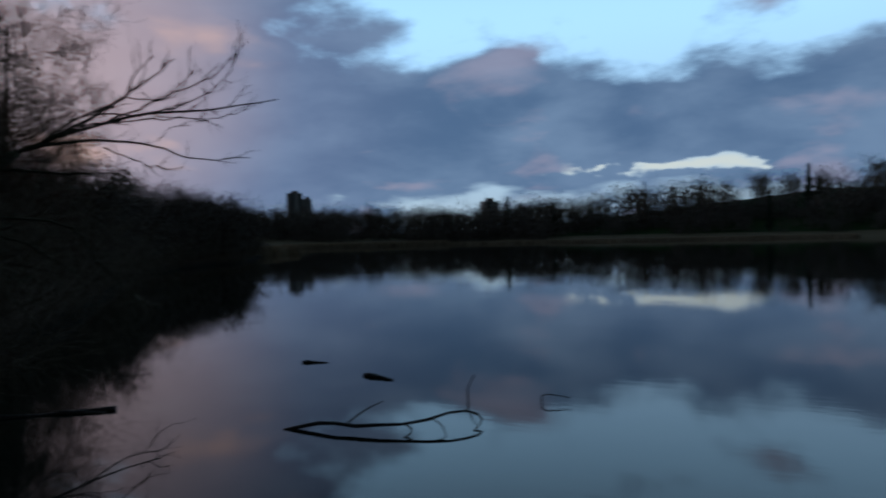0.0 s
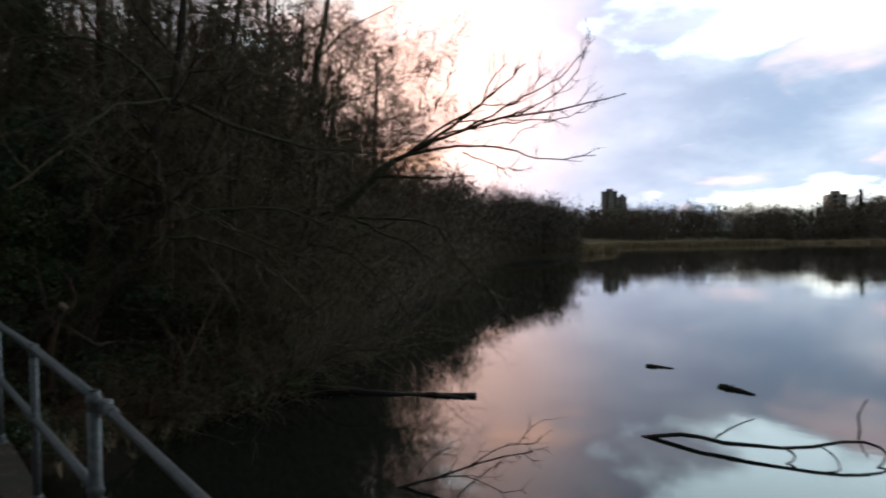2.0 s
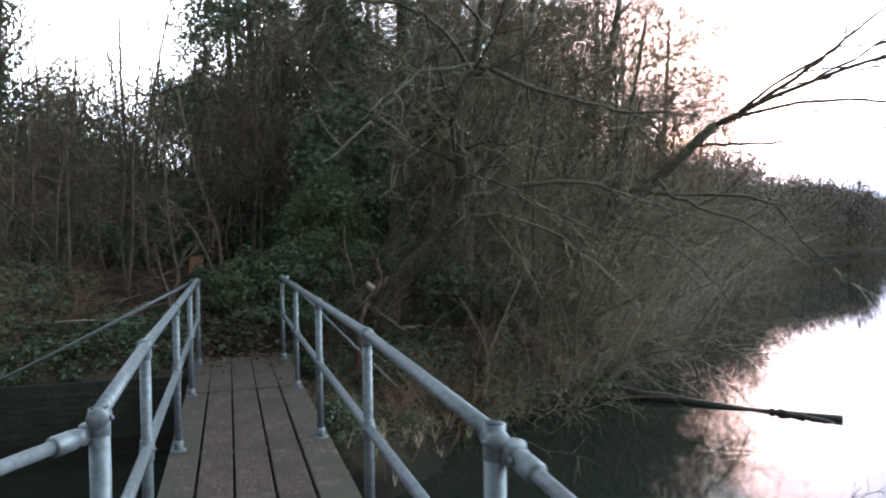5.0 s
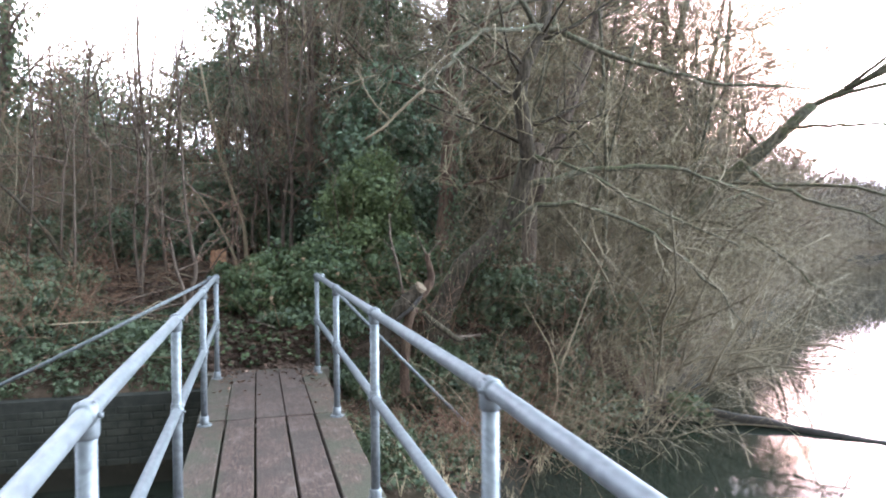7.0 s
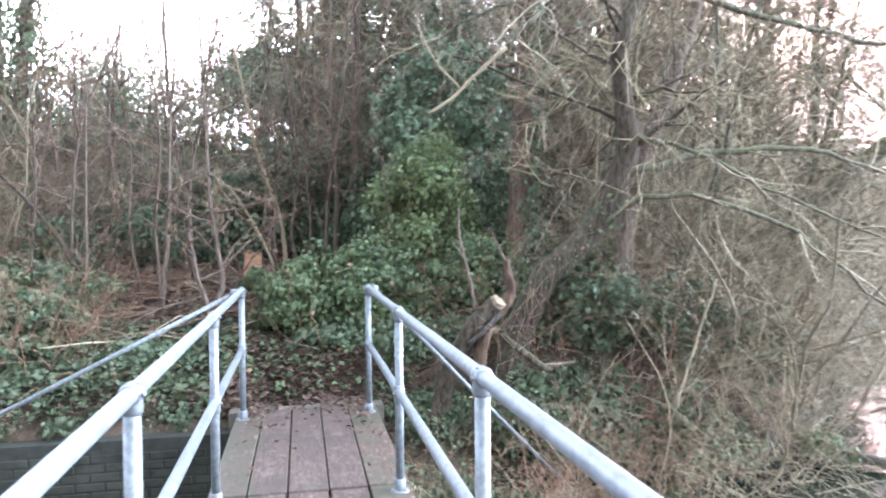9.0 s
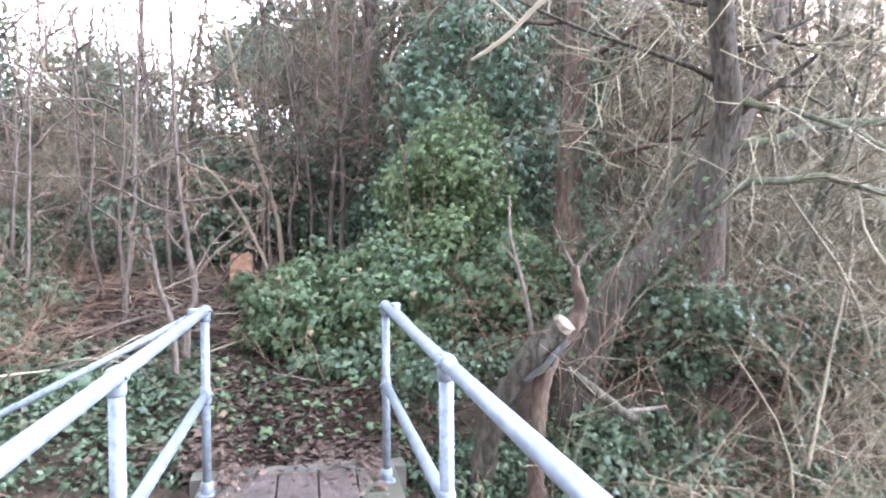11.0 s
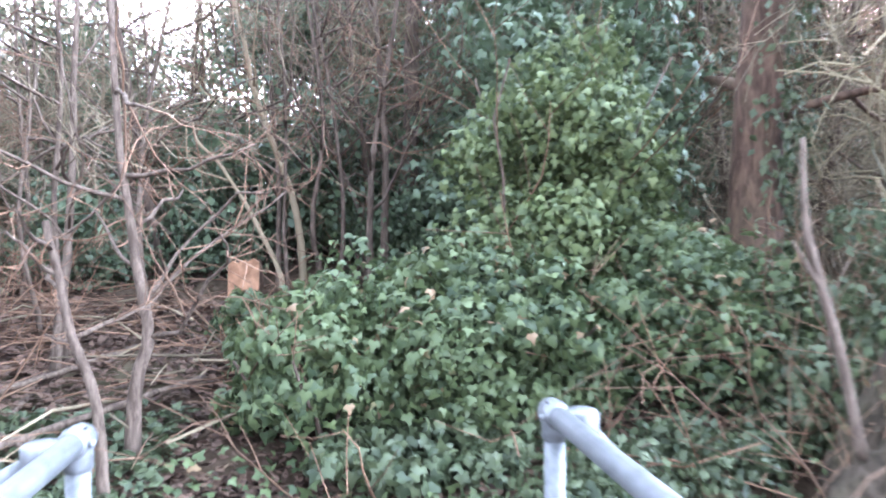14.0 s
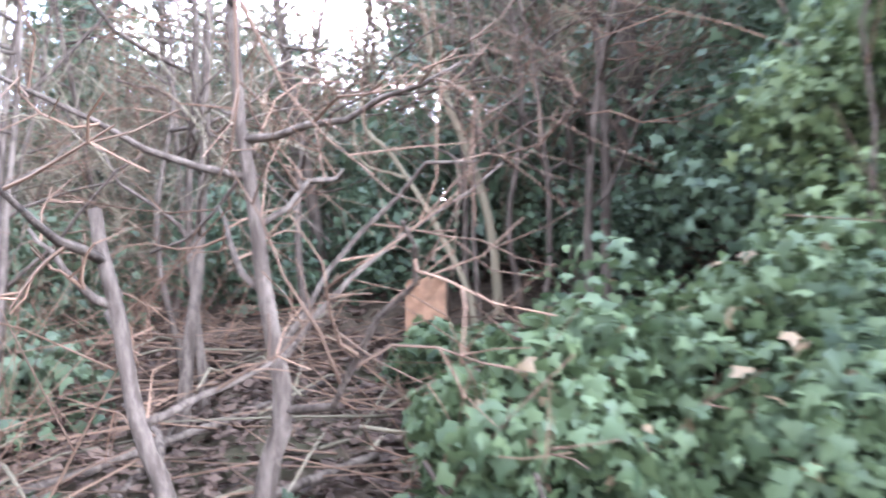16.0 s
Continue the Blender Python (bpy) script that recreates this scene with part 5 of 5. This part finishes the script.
wood_thing("waterlogged_branch", [
    (((-3.60, 4.07, W - 0.04), (-3.20, 4.47, W + 0.12), (-2.80, 4.87, W + 0.32), (-2.45, 5.22, W + 0.42)), 0.02, 0.006),
    (((-3.20, 4.47, W + 0.12), (-2.80, 4.57, W + 0.2), (-2.40, 4.72, W + 0.1)), 0.010, 0.004),
    (((-2.95, 4.72, W + 0.25), (-2.80, 5.07, W + 0.42), (-2.60, 5.37, W + 0.45)), 0.009, 0.004),
    (((-3.40, 4.27, W + 0.05), (-3.45, 4.57, W + 0.25), (-3.30, 4.77, W + 0.38)), 0.010, 0.004)],
    "bare dead branch sticking out of the water near the bridge", None, "branch", 6, 4)


make_bush("log_ivy", (-8.75, 5.55, -0.98), (0.45, 0.32, 0.22), 900, 731, M_IVY, 0.06, "green ivy trailing over the root end of the fallen log", 24, "ivy", 0, 0.5, 0.5, "ivy")


# ---------------------------------------------------------------- clearing beside the bridge end
def knotty(g, pts, radii, seed, rough=0.12, sides=16, rings=26, cap=True):
    """A stout gnarled limb: a tube whose skin bulges and furrows."""
    line = curve_through(pts, rings)
    r = np.interp(np.linspace(0, 1, rings), np.linspace(0, 1, len(radii)), radii)
    k = Geo()
    k.tube(line, r, sides, cap)
    v = k.v[0].reshape(rings, sides, 3)
    q = np.random.default_rng(seed)
    a = np.arange(sides) * 2 * math.pi / sides
    u = np.arange(rings)
    bump = sum(q.normal(0, 0.5) * np.sin(m * a[None, :] + q.uniform(0.1, 0.7) * u[:, None] + q.uniform(0, 6.28)) for m in (2, 3, 5, 7)) + q.normal(0, 0.4, (rings, sides))
    v += (v - line[:, None, :]) * (rough * bump)[:, :, None]
    k.v[0] = v.reshape(-1, 3)
    for verts in k.v:
        g.v.append(verts)
    for f in k.f:
        g.f.append(f + g.n)
    g.n += k.n


def stump(at, r0, h):
    root = new("tree_stump")
    root.location = at
    g = Geo()
    knotty(g, ((0, 0, -0.3), (0.01, 0, 0.1), (0, 0.01, h * 0.6), (-0.01, 0, h)), (r0 * 1.3, r0 * 1.08, r0, r0 * 0.97), 90, 0.05, 18, 12)
    piece("trunk", g, M_BARK_RED, root)
    c = Geo()
    w, t = r0 * 0.98, h
    out = [(-w, -0.34), (-0.9 * w, -0.03), (-0.62 * w, 0.004), (-0.30 * w, -0.016), (0.1 * w, 0.012), (0.35 * w, -0.004), (0.68 * w, 0.022), (w, -0.01), (0.97 * w, -0.2), (0.7 * w, -0.36), (0.0, -0.31), (-0.55 * w, -0.38)]
    n = len(out)
    front = [(math.sqrt(max(r0 * r0 * 1.02 - y * y, 0)) * 0.55 + r0 * 0.62, y, t + z) for y, z in out]
    back = [(0.0, y * 0.9, t + z) for y, z in out]
    mid = [(r0 * 1.13, 0, t - 0.16), (0.0, 0, t - 0.16)]
    faces = [(i, (i + 1) % n, 2 * n, 2 * n) for i in range(n)] + [((i + 1) % n, i, n + i, n + (i + 1) % n) for i in range(n)]
    c.put(front + back + mid, faces)
    piece("cut_face", c, M_CUT, root, "pale orange freshly split face", "", False)
    return tagged(root, "broken tree stump with a pale orange split face", "stump")


gx = ground_at(-12.2, -0.70)
stump((-12.2, -0.70, gx), 0.128, max(0.25, 1.25 - gx))
def rotten_trunk():
    root = new("rotten_trunk")
    base = np.array((-8.45, 1.15, -0.35))
    root.location = base
    rows = (("trunk", M_BARK_MOSS, ((-8.45, 1.15, -0.4), (-8.36, 1.22, 0.1), (-8.26, 1.34, 0.45), (-8.2, 1.50, 0.68), (-8.16, 1.66, 0.86)), (0.10, 0.08, 0.070, 0.088, 0.070), 0.26),
            ("spur", M_BARK_RED, ((-8.2, 1.66, 0.76), (-8.2, 1.79, 0.90), (-8.2, 1.82, 1.02), (-8.2, 1.785, 1.14), (-8.2, 1.775, 1.25)), (0.06, 0.052, 0.040, 0.030, 0.026), 0.16),
            ("second_stem", M_BARK_RED, ((-8.2, 1.50, -0.35), (-8.17, 1.50, 0.1), (-8.2, 1.53, 0.4), (-8.2, 1.60, 0.66)), (0.055, 0.045, 0.05, 0.06), 0.14),
            ("broken_arm", M_BARK_MOSS, ((-8.15, 1.70, 0.58), (-8.1, 1.86, 0.45), (-8.05, 2.05, 0.30), (-8.04, 2.14, 0.26)), (0.030, 0.034, 0.036, 0.022), 0.16),
            ("side_arm", M_BARK, ((-8.1, 1.95, 0.30), (-8.1, 2.15, 0.30), (-8.12, 2.38, 0.31)), (0.020, 0.018, 0.012), 0.14),
            ("shoot", M_BARK, ((-8.22, 1.49, 0.80), (-8.25, 1.44, 1.10), (-8.28, 1.36, 1.45), (-8.3, 1.36, 1.72)), (0.016, 0.015, 0.012, 0.006), 0.08),
            ("shoot", M_BARK, ((-8.27, 1.42, 1.25), (-8.25, 1.35, 1.33), (-8.22, 1.27, 1.42)), (0.009, 0.007, 0.004), 0.05),
            ("shoot", M_BARK, ((-8.2, 1.775, 1.22), (-8.2, 1.70, 1.36), (-8.22, 1.62, 1.55)), (0.014, 0.009, 0.005), 0.05),
            ("shoot", M_BARK, ((-8.2, 1.775, 1.23), (-8.18, 1.86, 1.34), (-8.16, 2.0, 1.46)), (0.012, 0.008, 0.004), 0.05),
            ("shoot", M_BARK, ((-8.2, 1.70, 0.60), (-8.12, 1.85, 0.66), (-8.05, 2.1, 0.64)), (0.010, 0.007, 0.004), 0.05))
    for k, (name, mat, pts, rad, rough) in enumerate(rows):
        g = Geo()
        knotty(g, [np.array(p) - base for p in pts], rad, 700 + k, rough, 14 if rad[0] > 0.03 else 7)
        piece(name, g, mat, root)
    g = Geo()
    knotty(g, [np.array(p) - base for p in ((-8.155, 1.665, 0.862), (-8.135, 1.685, 0.893))], (0.072, 0.066), 720, 0.10, 14, 3)
    piece("cut_face", g, M_CUT_OLD, root, "pale sawn end", "", False)
    g = Geo()
    for k in range(3):
        knotty(g, [np.array(p) - base for p in ((-8.115 + 0.01 * k, 1.40 + 0.08 * k, 0.52 + 0.05 * k), (-8.09, 1.52 + 0.06 * k, 0.62 + 0.06 * k), (-8.085, 1.62 + 0.03 * k, 0.74 + 0.02 * k))], (0.014, 0.024, 0.012), 730 + k, 0.2, 8, 8)
    piece("rotten_core", g, M_WETWOOD, root, "dark rotten wood in the hollow of the trunk")
    return tagged(root, "rotten sawn-off trunk with fresh side shoots at the water's edge", "stump")


rotten_trunk()
wood_thing("leaning_branch", [(((-10.8, -2.2, 0.30), (-11.2, -2.8, 1.35), (-11.7, -3.5, 2.1), (-12.2, -4.2, 2.6)), 0.035, 0.02)], "dark dead branch leaning through the brambles", M_BARK_MOSS)
sap_front = make_tree((at_ground(-9.9, -0.95), (-9.9, -0.925, 0.75), (-9.9, -0.862, 0.97), (-9.92, -0.90, 1.25), (-9.95, -0.95, 1.62), (-9.98, -1.0, 2.1), (-10.1, -1.1, 4.2)), 0.036, 0.012, 91, 11, 1.2, 2, 4, 0.30, 0.02, M_BARK, M_TWIG_RED, "bare multi-stemmed sapling beside the clearing", 0.8, "sapling", 0.003, 0.55)
sap_second = make_tree((at_ground(-9.5, -0.94), (-9.5, -0.97, 0.80), (-9.5, -1.045, 1.02), (-9.5, -1.09, 1.25), (-9.5, -1.14, 1.53)), 0.024, 0.015, 191, 5, 0.6, 2, 3, 0.4, 0.02, M_BARK, M_TWIG_RED, "short broken-topped sapling beside the clearing", 0.8, "sapling")
for k, (x, y, h) in enumerate(((-11.4, -1.75, 3.8), (-11.9, -2.1, 4.4), (-12.4, -1.5, 4.2), (-11.2, -2.7, 3.4), (-12.8, -0.4, 4.6), (-13.1, -0.1, 4.8), (-13.3, 0.35, 4.4), (-12.9, 0.05, 3.9))):
    q = np.random.default_rng(300 + k)
    make_tree((at_ground(x, y), (x + q.normal(0, 0.08), y + q.normal(0, 0.08), 1.6), (x + q.normal(0, 0.2), y + q.normal(0, 0.2), 2.8), (x + q.normal(0, 0.3), y + q.normal(0, 0.3), h + 0.6)), q.uniform(0.018, 0.032), 0.009, 310 + k, 8, 1.7, 2, 4, 0.4, 0.0, M_BARK, M_TWIG_RED if k % 2 else M_TWIG, "slim bare sapling with reddish-brown bark behind the ivy", 0.7, "sapling", 0.003, 0.5)
lean_a = make_tree(((-13.0, -0.25, 0.6), (-13.0, -0.33, 1.7), (-13.0, -0.67, 2.76), (-13.0, -1.0, 4.4)), 0.040, 0.016, 92, 8, 1.2, 2, 3, 0.45, 0.05, M_TWIG_PALE, M_TWIG, "pale slanting sapling among the undergrowth", 0.7, "sapling")
wood_thing("leaning_pole", [(((-12.7, -0.42, 0.85), (-12.8, -0.52, 1.25), (-13.0, -0.97, 2.07), (-13.05, -1.20, 2.32), (-13.1, -1.25, 2.55)), 0.028, 0.010), (((-12.98, -0.9, 1.95), (-13.0, -1.25, 2.1), (-13.05, -1.30, 2.5)), 0.012, 0.006)], "pale dead pole leaning in the undergrowth", M_TWIG_PALE)
wood_thing("broken_branch", [(((-7.98, 1.03, 2.50), (-7.92, 1.22, 2.63), (-7.86, 1.42, 2.83), (-7.79, 1.66, 3.04)), 0.012, 0.018), (((-7.9, 1.3, 2.7), (-8.0, 1.1, 2.95), (-8.1, 0.95, 3.3)), 0.010, 0.005)],
           "pale snapped-off branch hanging beside the bridge end", M_TWIG_PALE)
wood_thing("pale_stick", [(((-7.9, 3.28, -0.1), (-8.3, 3.8, 0.6), (-8.74, 4.38, 1.29)), 0.012, 0.007)], "pale straight stick propped in the brambles", M_TWIG_PALE)
for k, (a, b) in enumerate((((-10.6, -2.3, 0.42), (-9.7, -1.0, 0.35)), ((-10.9, -2.6, 0.5), (-10.2, -1.1, 0.42)), ((-9.9, -2.4, 0.2), (-9.3, -1.5, 0.16)), ((-11.8, -2.0, 0.65), (-10.4, -1.7, 0.5)), ((-11.6, -1.2, 0.72), (-10.2, -2.3, 0.5)), ((-10.7, -0.75, 0.62), (-9.7, -1.9, 0.42)), ((-11.2, -3.0, 0.6), (-9.9, -1.35, 0.46)))):
    m = ((a[0] + b[0]) / 2, (a[1] + b[1]) / 2 + 0.05, (a[2] + b[2]) / 2 + 0.02)
    wood_thing("fallen_branch", [((a, m, b), 0.036 - 0.003 * k, 0.018)], "fallen dead branch lying on leaf litter", M_BARK)


def litter(name, n, x0, x1, y0, y1, seed, size, mat, label, shape="oval", lift=0.015, flat=1.0, test=None):
    rng = np.random.default_rng(seed)
    x, y = rng.uniform(x0, x1, n), rng.uniform(y0, y1, n)
    keep = lake_distance(x, y) > 0.22
    if test is not None:
        keep &= test(x, y)
    x, y = x[keep], y[keep]
    z = sheet(x, y) + lift + rng.uniform(0, 0.05, len(x)) * (2 - flat)
    g = Geo()
    nr = np.tile([0, 0, 1.0], (len(x), 1)) * (1 + flat)
    g.leaves(np.stack([x, y, z], -1), nr, size * rng.uniform(0.5, 1.3, len(x)), shape, 0.0, rng)
    tagged(piece(name, g, mat, None, "", "stuff"), label, "leaf litter", "", "stuff")


def deck_leaves(n, seed):
    """A few damp leaves blown onto the end of the deck."""
    rng = np.random.default_rng(seed)
    x = -8.46 + rng.exponential(0.30, n)
    y = rng.choice([-1, 1], n) * (0.5 - rng.exponential(0.14, n).clip(0, 0.45))
    c = np.stack([x, y, np.full(n, 0.006) + rng.uniform(0, 0.012, n)], 1)
    g = Geo()
    nr = np.tile([0, 0, 2.0], (n, 1)) + rng.normal(0, 0.5, (n, 3))
    g.leaves(c, nr, 0.055 * rng.uniform(0.5, 1.3, n), "oval", 0.0, rng)
    tagged(piece("leaf_litter", g, M_LITTER, None, "", "stuff"), "damp brown leaves blown onto the deck", "leaf litter", "", "stuff")


for k, (x, y, q) in enumerate(((-12.3, -3.2, 0.8), (-13.2, -2.3, 1.0), (-13.8, -1.1, 1.1), (-14.2, 0.2, 1.3), (-12.6, -4.3, 0.7), (-13.0, -5.6, 0.8), (-11.6, -4.9, 0.55), (-14.9, -3.4, 1.2), (-13.4, 0.6, 1.0), (-12.9, -7.2, 0.8), (-15.4, -6.2, 1.2), (-10.6, -6.6, 0.6))):
    make_bush("holly_bush", at_ground(x, y), (0.7, 0.8, q), 3200, 840 + k, M_HOLLY if k % 3 else M_IVY_DARK, 0.075, "dark evergreen scrub closing the clearing", 40, "oval", 5, 0.4, 0.36)
deck_leaves(420, 771)
litter("leaf_litter", 20000, -12.5, -8.35, -4.5, 2.0, 93, 0.065, M_LITTER, "damp fallen brown leaves covering the ground")
litter("leaf_litter", 5000, -9.7, -8.40, -1.0, 1.2, 193, 0.075, M_LITTER, "thick drift of fallen brown leaves at the bridge end")
litter("leaf_litter", 7000, -18, -10, -9, 6, 94, 0.10, M_LITTER, "fallen brown leaves under the trees")
litter("ground_ivy", 13000, -10.4, -8.3, -5.5, -0.75, 95, 0.068, M_IVY_DARK, "low creeping ground ivy on the bank", "oval", 0.05, 0.2)
litter("ground_ivy", 15000, -10.6, -5.4, 0.55, 6.0, 96, 0.06, M_IVY_DARK, "low creeping ground ivy on the sloping bank", "oval", 0.06, 0.2)
litter("leaf_litter", 3000, -8.6, -5.5, 0.3, 4.5, 293, 0.06, M_LITTER, "fallen brown leaves on the low bank beside the bridge")
litter("ground_ivy", 650, -9.8, -8.8, -0.75, 1.2, 97, 0.06, M_IVY, "low creeping ground ivy at the bridge end", "ivy", 0.05, 0.2)



def brushwood(n, x0, x1, y0, y1, seed, label, mat=None, thick=1.0):
    """Loose dead sticks lying about on the litter."""
    rng = np.random.default_rng(seed)
    g = Geo()
    for k in range(n):
        x, y, a, L = rng.uniform(x0, x1), rng.uniform(y0, y1), rng.uniform(0, 6.28), rng.uniform(0.3, 1.3)
        if float(lake_distance(np.array([x]), np.array([y]))[0]) < 0.3:
            continue
        d = np.array([math.cos(a), math.sin(a), 0])
        p = np.array([x, y, ground_at(x, y) + rng.uniform(0.02, 0.16)])
        mid = p + d * L * 0.5 + np.array([0, 0, rng.uniform(-0.02, 0.12)])
        g.tube([p, mid, p + d * L + np.array([0, 0, rng.uniform(-0.05, 0.25)])], np.array([1.0, 0.8, 0.4]) * rng.uniform(0.002, 0.007) * thick, 4)
    tagged(piece("brushwood", g, mat or M_TWIG_RED, None, "", "stuff"), label, "brushwood", "", "stuff")


brushwood(80, -12.5, -8.7, -4.0, -0.5, 98, "loose dead sticks strewn on the litter")
brushwood(100, -12.8, -9.8, -2.4, -0.3, 198, "heap of loose dead sticks in the clearing")
brushwood(32, -12.6, -9.6, -2.6, -0.6, 298, "pale dead sticks heaped in the clearing", M_TWIG, 2.0)
brushwood(220, -10.5, -5.6, 0.7, 6.0, 99, "loose dead sticks along the sloping bank")


def grass_tufts(n, seed, label):
    """Dry blades hanging along the edge of the bank."""
    rng = np.random.default_rng(seed)
    g = Geo()
    x, y = rng.uniform(-9.2, -5.4, n * 4), rng.uniform(0.6, 6.0, n * 4)
    d = lake_distance(x, y)
    ok = (d > -0.05) & (d < 0.7)
    for a, b in list(zip(x[ok], y[ok]))[:n]:
        z = ground_at(a, b)
        for q in range(7):
            t = rng.uniform(0, 6.28)
            L = rng.uniform(0.12, 0.34)
            e = np.array([math.cos(t) * 0.6 + 0.35, math.sin(t) * 0.6, 0])
            g.tube([(a, b, z - 0.02), np.array([a, b, z + L * 0.7]) + e * L * 0.3, np.array([a, b, z + L * 0.45]) + e * L * 0.8], [0.004, 0.003, 0.001], 3, False)
    tagged(piece("dry_grass", g, M_REED, None, "", "stuff"), label, "grass", "", "stuff")


grass_tufts(60, 100, "dry straw-coloured grass hanging over the water's edge")

# brick retaining wall below the bank
wall = new("wall_west")
tagged(wall, "old mossy brick retaining wall above the dark water", "wall", "", "structure")
g = Geo()
g.box((-8.40, -9.0, -1.9), (-8.235, -0.60, -0.17))
piece("core", g, M_MORTAR, wall, smooth=False)
bm = bmesh.new()
bmesh.ops.create_cube(bm, size=1.0)
bmesh.ops.scale(bm, vec=(0.05, 0.213, 0.064), verts=bm.verts)
bmesh.ops.bevel(bm, geom=bm.edges[:], offset=0.006, segments=1, affect="EDGES")
brick_mesh = bpy.data.meshes.new("brick")
bm.to_mesh(brick_mesh)
bm.free()
brick_mesh.materials.append(M_BRICK)
rng = np.random.default_rng(14)
for row in range(11):
    for col in range(24):
        o = new("brick", brick_mesh)
        o.location = (-8.254 + rng.uniform(-0.004, 0.005), -0.72 - col * 0.225 - (row % 2) * 0.112, -1.07 + row * 0.076)
        o.parent = wall
